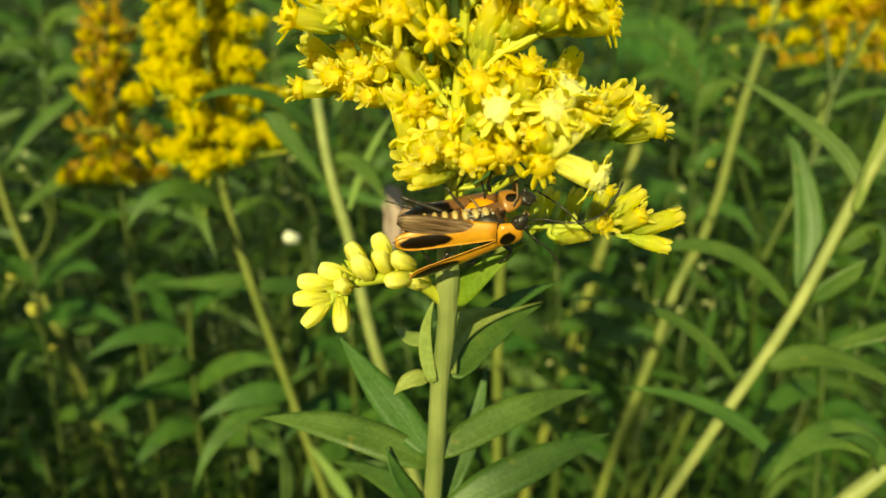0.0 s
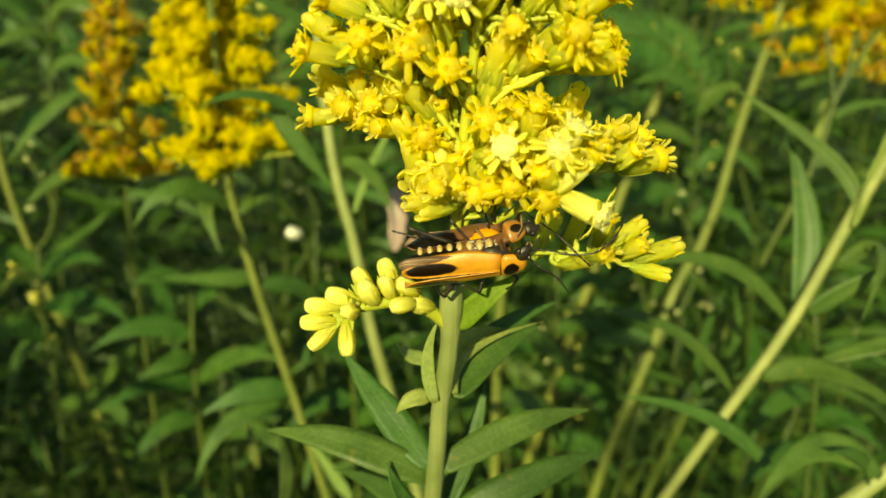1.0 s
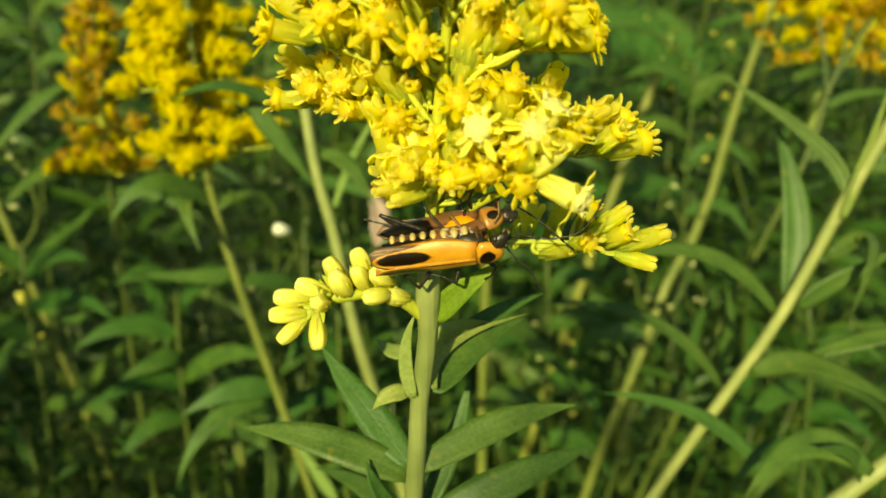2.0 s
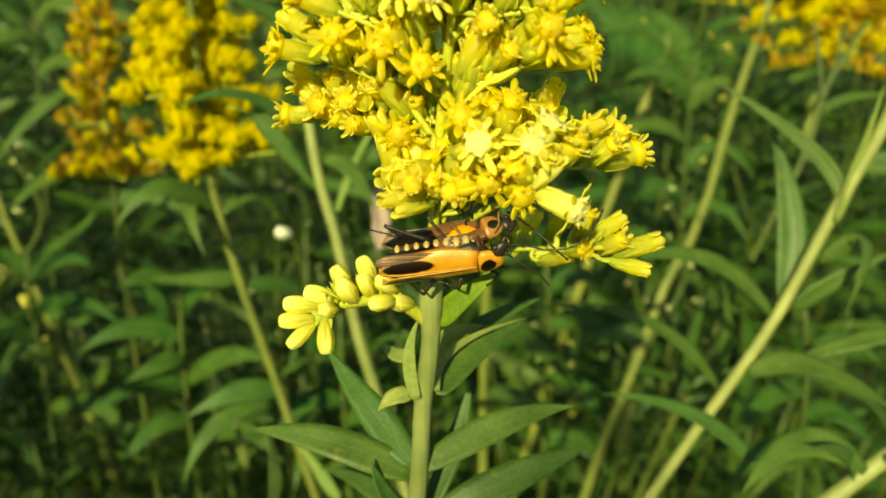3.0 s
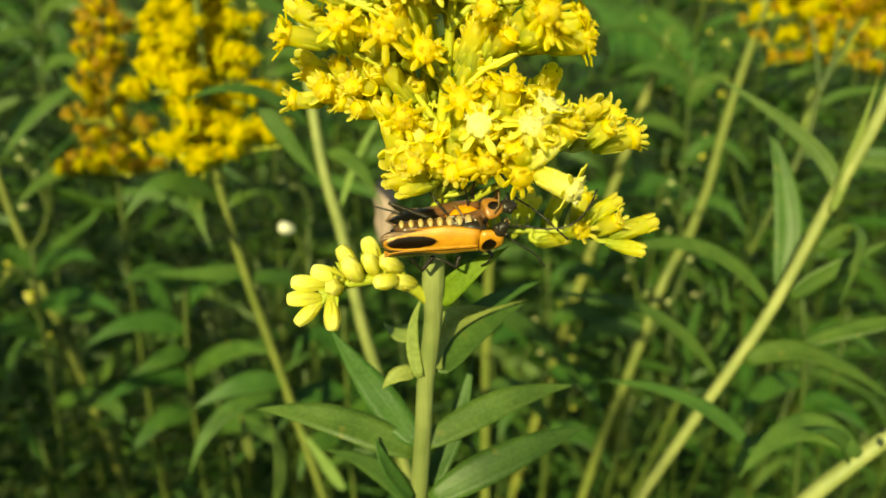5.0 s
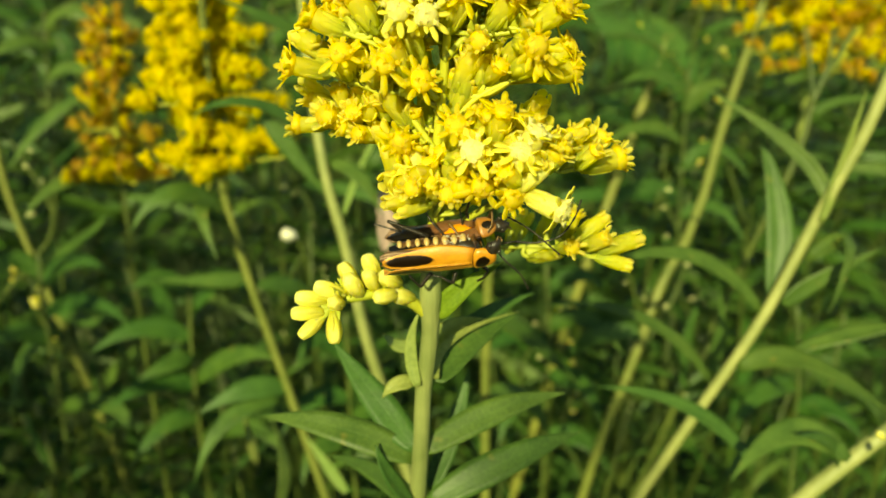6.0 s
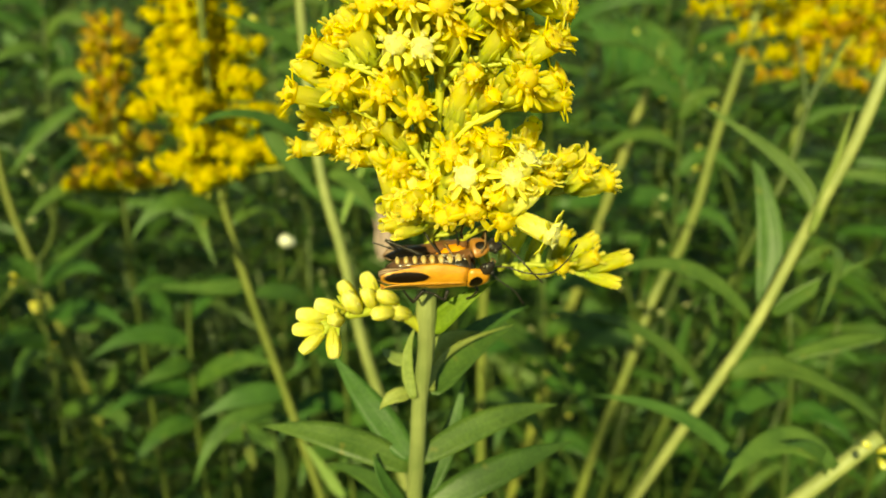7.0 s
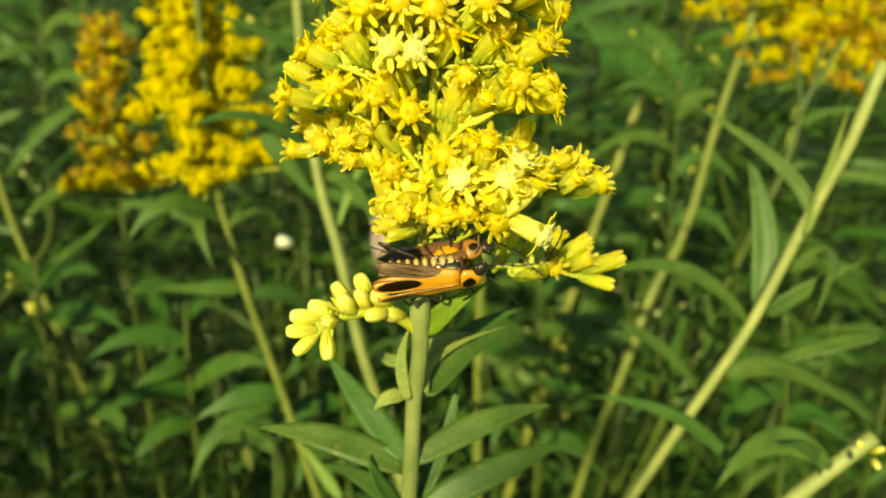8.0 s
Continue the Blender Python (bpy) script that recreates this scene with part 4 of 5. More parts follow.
# seconds; how far each wing case of the lower beetle is swung open, the hind wing's lift, its body's turn
SWINGS = [(0.0, 4, 19, 13, -2), (0.4, 4, 20, 13, -2), (0.8, 4, 19, 13, 0), (1.0, 0, 2, 2, 2), (1.5, 0, 0, 0, 2), (2.8, 0, 0, 3, 3),
          (3.0, 0, 1, 3, 3), (3.2, 1, 7, 5, 4), (3.5, 3, 18, 9, 5), (3.8, 4, 17, 13, 3), (4.0, 0, 2, 1, 0), (4.5, 0, 0, 0, -3),
          (6.0, 0, 0, 0, -1), (7.0, 0, 0, 0, -6), (7.6, 0, 0, 1, -4), (7.8, 3, 6, 12, -3), (8.0, 6, 8, 14, -3)]
FEELERS = [(0.0, 0, 0), (0.5, 4, 6), (1.0, -3, 2), (1.5, 2, -8), (3.0, -3, 4), (3.5, 5, 12), (4.0, 8, -6), (4.5, 0, 10), (6.0, 6, -5),
           (7.0, -4, 4), (7.5, 4, -4), (8.0, 6, 2)]


def beetle_motions():
    for ob, rest, turns in ((lower_beetle, AT_LOWER, [(t, d) for t, _, _, _, d in SWINGS]), (upper_beetle, AT_UPPER, [(0.0, 0), (1.0, 1), (3.5, 2), (4.5, 0), (7.0, -3), (8.0, -2)])):
        walk(ob, [(t, sway_at(t) @ rest @ pose(0, 0, 0, 0, 0, d)) for t, d in sorted(
            turns + [(r[0], float(np.interp(r[0], [q[0] for q in turns], [q[1] for q in turns]))) for r in SWAY if r[0] not in [q[0] for q in turns]])])
    a, b = lower_parts["wing_case_a"], lower_parts["wing_case_b"]
    ha, hb = lower_parts["hind_wing_case_a"], lower_parts["hind_wing_case_b"]
    for ob, k, roll in ((a, 0, 0.6), (b, 1, 0.6)):
        rest = Matrix.Translation(ob.location)
        sign = (1, 1.12)[k]
        walk(ob, [(r[0], rest @ pose(0, 0, 0, roll * r[1 + k] * (-1 if k else 1), 0.15 * r[1 + k], sign * r[1 + k])) for r in SWINGS])
    rest = Matrix.Translation(ha.location)
    walk(ha, [(r[0], rest @ pose(0, 0, 0, 0.5 * r[3], 0, -r[3])) for r in SWINGS])
    for parts in (lower_parts, upper_parts):
        for name, col in (("antenna_0", 1), ("antenna_1", 2)):
            ob = parts[name]
            rest = Matrix.Translation(ob.location)
            walk(ob, [(r[0], rest @ pose(0, 0, 0, 0, 0.6 * r[col], r[col])) for r in FEELERS])



# ---- leafy stems and flowers behind ----
def stem_thing(pts, r0, r1, label, category="wildflower", material=STEM_FAR, n=24, sides=10, group="goldenrod plants"):
    """A standing stem as a thing of its own, from the ground up through pts."""
    foot = Vector(pts[-1])
    lean = (Vector(pts[-1]) - Vector(pts[-2]))
    lean = lean / max(-lean.z, 0.01)
    lean = Vector((max(-0.35, min(0.35, lean.x)), max(-0.2, min(0.2, lean.y)), 0))
    ground_at = Vector((foot.x + lean.x * foot.z * 0.5, foot.y + lean.y * foot.z * 0.5, 0.0))
    ob = empty("goldenrod", ground_at, label, category, group)
    g = Geo()
    low = ground_at.lerp(foot, 0.55) + Vector((lean.x, lean.y, 0)) * foot.z * 0.12
    tube(g, [*pts, low, ground_at + Vector((0, 0, -0.02))], r0, r1, sides, n, knobs=0.03, rng=random.Random(int(abs(foot.x) * 1e5)))
    part("stem", g, material, ob)
    return ob


def blade(plant, root, mid, tip, width, roll=0.0, fold=0.15, material=None, seed=1):
    g = Geo()
    leaf(g, root, mid, tip, width * MM, roll, fold, 16, 0.0003, 0.05, seed)
    return part("leaf", g, material or LEAF, plant)


def joined_head(seed, kind, tone):
    """A head of a flower further off, in one mesh."""
    rng = random.Random(seed)
    g = Geo()
    lathe(g, cup_profile(rng.uniform(0.85, 1.1)), 8, 4, 0.06, 0.3, 0)
    for m in ray_poses(seed, 8 if kind else 5, 75 if kind else 30):
        petal_geo(g, 1.8 * MM, 0.6 * MM, 0.1, m, 1, 2)
    for k in range(5):
        a = 2.4 * k
        b = Vector((0.35 * MM * math.cos(a), 0.35 * MM * math.sin(a), 3.2 * MM))
        tube(g, [b, b * 1.02 + Vector((0.2 * MM * math.cos(a), 0.2 * MM * math.sin(a), 1.1 * MM))], 0.18 * MM, 0.3 * MM, 5, 0, 2)
    return g.mesh("far_head", tone)


FAR_HEADS = [joined_head(800 + k, k % 3 != 0, [FAR_CUP, FAR_RAY, FAR_RAY]) for k in range(5)]
AMBER_HEADS = [joined_head(820 + k, k % 2, [AMBER, AMBER, AMBER]) for k in range(3)]


def plume(plant, axis, reach, count, heads, seed, size=1.0, lift=0.5, per=9):
    """A pyramid of arching flower branches round the top of a stem. axis: top to bottom."""
    rng = random.Random(seed)
    path = smooth_path(axis, 60)
    o = origin_of(plant)
    g = Geo()
    tube(g, path, 0.5 * MM, 1.1 * MM, 7)
    part("flower_axis", g, STALK, plant)
    for i in range(count):
        s = (i + rng.uniform(0.1, 0.9)) / count
        root = path[int(s * 60)]
        az = i * 2.4 + rng.uniform(-0.4, 0.4)
        ln = reach * (0.22 + 0.78 * s ** 0.8) * rng.uniform(0.7, 1.12)
        out = Vector((math.cos(az), math.sin(az), 0))
        arm = [root, root + out * ln * 0.5 + Vector((0, 0, ln * lift)), root + out * ln + Vector((0, 0, ln * lift * 0.75))]
        way = smooth_path(arm, 20)
        g = Geo()
        tube(g, way, 0.35 * MM, 0.2 * MM, 5)
        part("flower_branch", g, STALK, plant)
        k = max(3, int(per * ln / reach + 2))
        for j in range(k):
            q = way[min(20, int(20 * (0.2 + 0.8 * (j + 0.5) / k)))] + Vector((rng.uniform(-1, 1), rng.uniform(-1, 1), rng.uniform(-1, 1))) * 0.0012
            face = Vector((rng.uniform(-0.6, 0.6), rng.uniform(-0.6, 0.6), 1.0)) + out * rng.uniform(-0.2, 0.7)
            place("flower_head", rng.choice(heads), plant, toward(q - o, face, rng.uniform(0, 6), size * rng.uniform(0.75, 1.15)))


# the top of the front plume, added unseen to shade the thicket behind
plume(near_plant, [(0.0030, 0.0545, 1.052), (0.0027, 0.0540, 1.028), (0.0024, 0.0536, 1.008)], 0.013, 26, FAR_HEADS, 33, 0.95, 0.35, 9)
# the stem beside it, with its arching leaf
mid_stem = stem_thing([(-0.0263, 0.1512, 0.9832), (-0.0258, 0.1475, 0.9648), (-0.0245, 0.1428, 0.9508), (-0.0217, 0.1364, 0.9357), (-0.0193, 0.1336, 0.9277), (-0.0151, 0.1276, 0.9065), (-0.0114, 0.1251, 0.8920)], 0.95 * MM, 1.3 * MM,
                      "tall pale green goldenrod stem with narrow leaves", material=STEM)
blade(mid_stem, (-0.0243, 0.1407, 0.9452), (-0.0346, 0.1349, 0.9551), (-0.0446, 0.1270, 0.9554), 3.8, 12, 0.2, seed=11)
blade(mid_stem, (-0.0339, 0.1394, 0.9508), (-0.0289, 0.1378, 0.9440), (-0.0226, 0.1361, 0.9352), 5.0, 25, 0.1, seed=12)
blade(mid_stem, (-0.0213, 0.1384, 0.9411), (-0.0152, 0.1344, 0.9402), (-0.0100, 0.1268, 0.9350), 4.5, -10, 0.1, seed=13)
blade(mid_stem, (-0.0187, 0.1350, 0.9312), (-0.0149, 0.1444, 0.9395), (-0.0094, 0.1528, 0.9461), 2.2, -30, 0.2, LEAF_PALE, seed=14)
blade(mid_stem, (-0.0235, 0.1437, 0.9464), (-0.0204, 0.1538, 0.9518), (-0.0220, 0.1628, 0.9634), 4.2, 45, 0.1, LEAF_PALE, seed=15)
blade(mid_stem, (-0.0260, 0.1474, 0.9627), (-0.0300, 0.1455, 0.9674), (-0.0417, 0.1429, 0.9729), 4.5, 12, 0.15, seed=16)
blade(mid_stem, (-0.0260, 0.1468, 0.9618), (-0.0221, 0.1460, 0.9683), (-0.0201, 0.1465, 0.9752), 2.6, -20, 0.15, seed=17)
g = Geo()
tube(g, [(-0.0263, 0.1512, 0.9832), (-0.0265, 0.1545, 1.03), (-0.0262, 0.158, 1.10)], 0.95 * MM, 0.5 * MM, 10, 12)
part("stem", g, STEM, mid_stem)
# the goldenrod with a broad plume
plume_plant = stem_thing([(-0.0480, 0.1582, 0.9794), (-0.0489, 0.1561, 0.9558), (-0.0482, 0.1518, 0.9263), (-0.0446, 0.1477, 0.9091), (-0.0368, 0.1412, 0.8799), (-0.0311, 0.1353, 0.8598)], 0.85 * MM, 1.2 * MM,
                         "goldenrod with a broad drooping plume of yellow florets")
plume(plume_plant, [(-0.0537, 0.1708, 0.9853), (-0.0537, 0.1673, 0.9671), (-0.0511, 0.1591, 0.9489), (-0.0482, 0.1527, 0.9279)], 0.0165, 60, FAR_HEADS, 31, 1.02, 0.3, 14)
blade(plume_plant, (-0.0482, 0.1510, 0.9230), (-0.0571, 0.1443, 0.9313), (-0.0655, 0.1381, 0.9246), 6.5, 8, 0.12, seed=21)
blade(plume_plant, (-0.0476, 0.1496, 0.9205), (-0.0516, 0.1452, 0.9269), (-0.0465, 0.1352, 0.9196), 5.0, 5, 0.12, seed=22)
blade(plume_plant, (-0.0467, 0.1505, 0.9221), (-0.0408, 0.1578, 0.9227), (-0.0359, 0.1616, 0.9133), 4.0, -5, 0.12, seed=23)
blade(plume_plant, (-0.0359, 0.1413, 0.8781), (-0.0452, 0.1366, 0.8821), (-0.0561, 0.1314, 0.8790), 7.5, 4, 0.10, seed=24)
blade(plume_plant, (-0.0386, 0.1399, 0.8757), (-0.0505, 0.1327, 0.8753), (-0.0574, 0.1238, 0.8638), 6.0, 18, 0.15, seed=25)
blade(plume_plant, (-0.0445, 0.1479, 0.9075), (-0.0552, 0.1599, 0.8983), (-0.0807, 0.1725, 0.8903), 6.0, 2, 0.1, seed=26)
blade(plume_plant, (-0.0434, 0.1474, 0.9047), (-0.0334, 0.1543, 0.8987), (-0.0301, 0.1569, 0.8832), 6.0, -12, 0.1, seed=27)
blade(plume_plant, (-0.0396, 0.1296, 0.8498), (-0.039, 0.1364, 0.8572), (-0.0429, 0.1446, 0.865), 6.5, 60, 0.2, LEAF_PALE, seed=28)
blade(plume_plant, (-0.0468, 0.1385, 0.8549), (-0.0489, 0.143, 0.8603), (-0.0507, 0.147, 0.8651), 4.0, 50, 0.2, LEAF_PALE, seed=29)
blade(plume_plant, (-0.02, 0.1173, 0.8683), (-0.0252, 0.124, 0.8698), (-0.0318, 0.1316, 0.8726), 3.4, -20, 0.25, LEAF_PALE, seed=30)
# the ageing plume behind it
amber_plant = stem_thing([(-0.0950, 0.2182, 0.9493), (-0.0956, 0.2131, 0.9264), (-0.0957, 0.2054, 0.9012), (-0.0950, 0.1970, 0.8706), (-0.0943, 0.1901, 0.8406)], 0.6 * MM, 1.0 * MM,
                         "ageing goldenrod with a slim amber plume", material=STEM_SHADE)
plume(amber_plant, [(-0.0954, 0.2200, 0.9505), (-0.0955, 0.2136, 0.9313), (-0.0962, 0.2062, 0.9026)], 0.0165, 36, AMBER_HEADS + FAR_HEADS[:1], 37, 0.95, 0.02, 10)
blade(amber_plant, (-0.0957, 0.2046, 0.8997), (-0.1053, 0.1952, 0.9096), (-0.1155, 0.1801, 0.9033), 7.5, 5, 0.1, seed=31)
blade(amber_plant, (-0.1068, 0.2168, 0.9269), (-0.1168, 0.2098, 0.9208), (-0.1271, 0.2006, 0.9089), 7.0, 20, 0.1, seed=32)

def flower_row(plant, points, heads, count, seed, size):
    """One level side branch of a plume, with its heads standing in a row."""
    r = random.Random(seed)
    path = smooth_path(points, 30)
    g = Geo()
    tube(g, path, 0.4 * MM, 0.2 * MM, 6)
    part("flower_branch", g, STALK, plant)
    o = origin_of(plant)
    for k in range(count):
        q = path[int(30 * (k + 0.5) / count)] + Vector((0, r.uniform(-1, 1), r.uniform(-0.5, 0.5))) * 0.0015
        place("flower_head", r.choice(heads), plant, toward(q - o, (r.uniform(-0.4, 0.4), -0.3, 1.0), r.uniform(0, 6), size * r.uniform(0.8, 1.15)))


flower_row(plume_plant, [(-0.0456, 0.1486, 0.9338), (-0.0394, 0.1472, 0.9373), (-0.0311, 0.1459, 0.9392)], FAR_HEADS, 10, 51, 0.72)
flower_row(amber_plant, [(-0.091, 0.201, 0.9061), (-0.0993, 0.1976, 0.9082), (-0.1071, 0.1917, 0.9099)], AMBER_HEADS + FAR_HEADS[:2], 13, 52, 1.0)
flower_row(amber_plant, [(-0.0905, 0.2007, 0.9057), (-0.084, 0.1996, 0.9077), (-0.0758, 0.1965, 0.9104)], AMBER_HEADS + FAR_HEADS[:2], 9, 53, 1.0)
left_stem = stem_thing([(-0.1530, 0.2448, 0.9154), (-0.1514, 0.2371, 0.8880), (-0.1411, 0.2254, 0.8519), (-0.1239, 0.2082, 0.7960), (-0.1184, 0.2016, 0.7706)], 1.1 * MM, 1.4 * MM, "slanting yellow-green goldenrod stem with long leaves")
blade(left_stem, (-0.1430, 0.2277, 0.8598), (-0.1205, 0.2161, 0.8756), (-0.1051, 0.2127, 0.8898), 7.0, -5, 0.1, seed=33)
blade(left_stem, (-0.1356, 0.2199, 0.8363), (-0.1426, 0.2056, 0.8375), (-0.1426, 0.1866, 0.8246), 8.0, 15, 0.1, seed=34)
blade(left_stem, (-0.1288, 0.2132, 0.8107), (-0.1063, 0.2095, 0.8343), (-0.0854, 0.2035, 0.8439), 8.0, -5, 0.1, seed=35)
blade(left_stem, (-0.1391, 0.2231, 0.8438), (-0.1205, 0.2129, 0.8462), (-0.1074, 0.2099, 0.8530), 6.0, -5, 0.1, seed=36)
# the leaning stem with large sunlit leaves
lean_stem = stem_thing([(0.0764, 0.1191, 0.9717), (0.0723, 0.1153, 0.9571), (0.0674, 0.1127, 0.9446), (0.0593, 0.1072, 0.9250), (0.0488, 0.1020, 0.9061), (0.0400, 0.0980, 0.8891)], 1.08 * MM, 0.95 * MM,
                       "leaning goldenrod stem with long sunlit leaves", material=STEM)
blade(lean_stem, (0.0676, 0.113, 0.9463), (0.0627, 0.1184, 0.9533), (0.0465, 0.1257, 0.9625), 3.2, -30, 0.5, seed=41)
blade(lean_stem, (0.0618, 0.1103, 0.9273), (0.0634, 0.1188, 0.9395), (0.059, 0.1265, 0.9543), 6.6, -20, 0.35, seed=42)
blade(lean_stem, (0.0592, 0.1075, 0.9263), (0.0446, 0.1084, 0.9376), (0.0257, 0.1004, 0.9395), 3.9, 6, 0.2, seed=43)
blade(lean_stem, (0.0511, 0.1032, 0.9134), (0.037, 0.1036, 0.9275), (0.0169, 0.0976, 0.9349), 3.0, 9, 0.2, seed=44)
blade(lean_stem, (0.0542, 0.0879, 0.9092), (0.0428, 0.092, 0.9179), (0.0269, 0.0922, 0.922), 3.3, 8, 0.2, seed=45)
blade(lean_stem, (0.0553, 0.103, 0.917), (0.0634, 0.0984, 0.9229), (0.0719, 0.0846, 0.9234), 5.2, -8, 0.12, seed=46)
blade(lean_stem, (0.0629, 0.1082, 0.9275), (0.0686, 0.1088, 0.9325), (0.0781, 0.1084, 0.9398), 4.2, 22, 0.15, seed=48)
# sheath leaf, coloured pale as if the sun lit it
blade(lean_stem, (0.0668, 0.1108, 0.9432), (0.069, 0.1136, 0.9513), (0.0718, 0.1173, 0.9643), 3.0, 20, 0.3, LEAF_PALE, seed=49)
blade(lean_stem, (0.0654, 0.1093, 0.9363), (0.0702, 0.1066, 0.9414), (0.0646, 0.0967, 0.9338), 4.6, -25, 0.15, seed=50)
blade(lean_stem, (0.0788, 0.0997, 0.9291), (0.0698, 0.1026, 0.9241), (0.0605, 0.1022, 0.9195), 4.2, 28, 0.15, seed=51)
corner_stem = stem_thing([(0.0721, 0.0833, 0.9217), (0.0650, 0.0816, 0.9148), (0.0593, 0.0803, 0.9085), (0.0543, 0.0791, 0.8985)], 1.25 * MM, 1.45 * MM, "pale leaning goldenrod stem in the corner of the clump", material=STEM)
blade(corner_stem, (0.0650, 0.0814, 0.9145), (0.0611, 0.0806, 0.9210), (0.0537, 0.0775, 0.9256), 3.4, 10, 0.2, seed=53)
blade(corner_stem, (0.0648, 0.0802, 0.9179), (0.0555, 0.0824, 0.9215), (0.0443, 0.0748, 0.9184), 6.0, 8, 0.15, seed=47)
# stems further back
pale_stem = stem_thing([(0.0985, 0.3235, 0.9177), (0.0923, 0.3169, 0.9004), (0.0810, 0.3036, 0.8673), (0.0640, 0.2840, 0.8133), (0.0530, 0.2718, 0.7721)], 1.7 * MM, 2.2 * MM, "pale yellow-green goldenrod stem in the thicket")
top_stem = stem_thing([(0.1052, 0.2477, 0.9545), (0.1004, 0.2393, 0.9418), (0.0901, 0.2219, 0.9198), (0.0744, 0.1926, 0.8910), (0.0678, 0.1852, 0.8841), (0.0594, 0.1747, 0.8619), (0.0510, 0.1669, 0.8364), (0.0470, 0.1629, 0.8195)], 1.3 * MM, 1.5 * MM, "straight goldenrod stem below a yellow plume")
thin_stem = stem_thing([(0.0114, 0.1305, 0.9275), (0.0113, 0.1292, 0.9152), (0.0114, 0.1257, 0.8931), (0.0119, 0.1223, 0.8733)], 1.0 * MM, 1.2 * MM, "thin upright goldenrod stem in the shade")
blade(top_stem, (0.0651, 0.1474, 0.8728), (0.0644, 0.1513, 0.8874), (0.0688, 0.1557, 0.9010), 4.6, 20, 0.1, seed=62)
blade(top_stem, (0.0699, 0.1464, 0.8790), (0.0718, 0.1495, 0.8904), (0.0696, 0.1537, 0.9036), 4.4, 10, 0.1, seed=67)
blade(top_stem, (0.0613, 0.1763, 0.8688), (0.0489, 0.1811, 0.8652), (0.0390, 0.1840, 0.8502), 8.0, 5, 0.1, seed=63)
blade(thin_stem, (0.0114, 0.1285, 0.9101), (0.0213, 0.1327, 0.9012), (0.0361, 0.1366, 0.8821), 6.0, -5, 0.1, seed=64)
blade(thin_stem, (0.0114, 0.1251, 0.8920), (0.0219, 0.1292, 0.8852), (0.0277, 0.1279, 0.8729), 6.0, -10, 0.1, seed=65)
plume(top_stem, [(0.1226, 0.2535, 0.9684), (0.1238, 0.2480, 0.9510), (0.1296, 0.2452, 0.9341)], 0.050, 46, FAR_HEADS + AMBER_HEADS, 41, 1.1, 0.12, 15)
blade(top_stem, (0.1242, 0.2389, 0.9231), (0.1225, 0.2372, 0.9123), (0.1231, 0.2354, 0.8992), 4.0, 30, 0.1, LEAF_PALE, seed=66)
fork_stem = stem_thing([(0.1189, 0.2143, 0.9494), (0.1134, 0.2095, 0.9413), (0.1071, 0.2037, 0.9316), (0.1055, 0.2005, 0.9224), (0.0952, 0.1924, 0.8932), (0.092, 0.1909, 0.8829), (0.0837, 0.1858, 0.8569)], 0.75 * MM, 1.1 * MM, "olive goldenrod stem forking below a far plume", material=STEM_SHADE)
g = Geo()
tube(g, [(0.1066, 0.2032, 0.9308), (0.1101, 0.207, 0.9391), (0.113, 0.2143, 0.9493)], 0.8 * MM, 0.5 * MM, 8, 12)
tube(g, [(0.1071, 0.2037, 0.9316), (0.1067, 0.2096, 0.9396), (0.1052, 0.2171, 0.9501)], 0.7 * MM, 0.45 * MM, 8, 12)
part("flower_branch", g, STEM_SHADE, fork_stem)
plume(fork_stem, [(0.1355, 0.2406, 0.9487), (0.1279, 0.2319, 0.9398), (0.1198, 0.2248, 0.9319)], 0.026, 26, AMBER_HEADS + FAR_HEADS[:2], 43, 1.0, 0.1, 9)
blade(fork_stem, (0.1063, 0.1997, 0.9288), (0.1122, 0.197, 0.934), (0.1229, 0.1885, 0.9375), 3.6, -5, 0.25, seed=68)
# a dry stub, a pinnate leaf
g = Geo()
leaf(g, (-0.0109, 0.1346, 0.9226), (-0.0106, 0.1396, 0.9271), (-0.0112, 0.1448, 0.9322), 3.6 * MM, 20, 0.5, 14, 0.0006, 0.2, 81, blunt=0.8)
part("withered_leaf", g, DRY, mid_stem, "withered grey-brown leaf")
fern = empty("pinnate_leaf", (0.0840, 0.3072, 0.8736), "dark green pinnate leaf with narrow leaflets", "wild plant", "pinnate leaves")
fern.location.z = 0.0
g = Geo()
spine = smooth_path([(0.1215, 0.2979, 0.8774), (0.1017, 0.3034, 0.9070), (0.0829, 0.3002, 0.9215), (0.0631, 0.2913, 0.9259)], 20)
foot = Vector((fern.location.x, fern.location.y, -0.01))
tube(g, [foot, foot.lerp(spine[0], 0.6) + Vector((0.03, 0, 0.05)), *spine[::4]], 1.0 * MM, 0.4 * MM, 6, 30)
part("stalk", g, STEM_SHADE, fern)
for i in range(4, 20):
    tan = (spine[min(i + 1, 20)] - spine[i - 1]).normalized()
    for side in (1, -1):
        out = tan.cross(Vector((0, -0.6, 0.8))).normalized() * side
        blade(fern, spine[i], spine[i] + out * 0.008 + tan * 0.002, spine[i] + out * 0.016 + tan * 0.006, 2.4, 0, 0.05, LEAF_FERN, seed=900 + i)



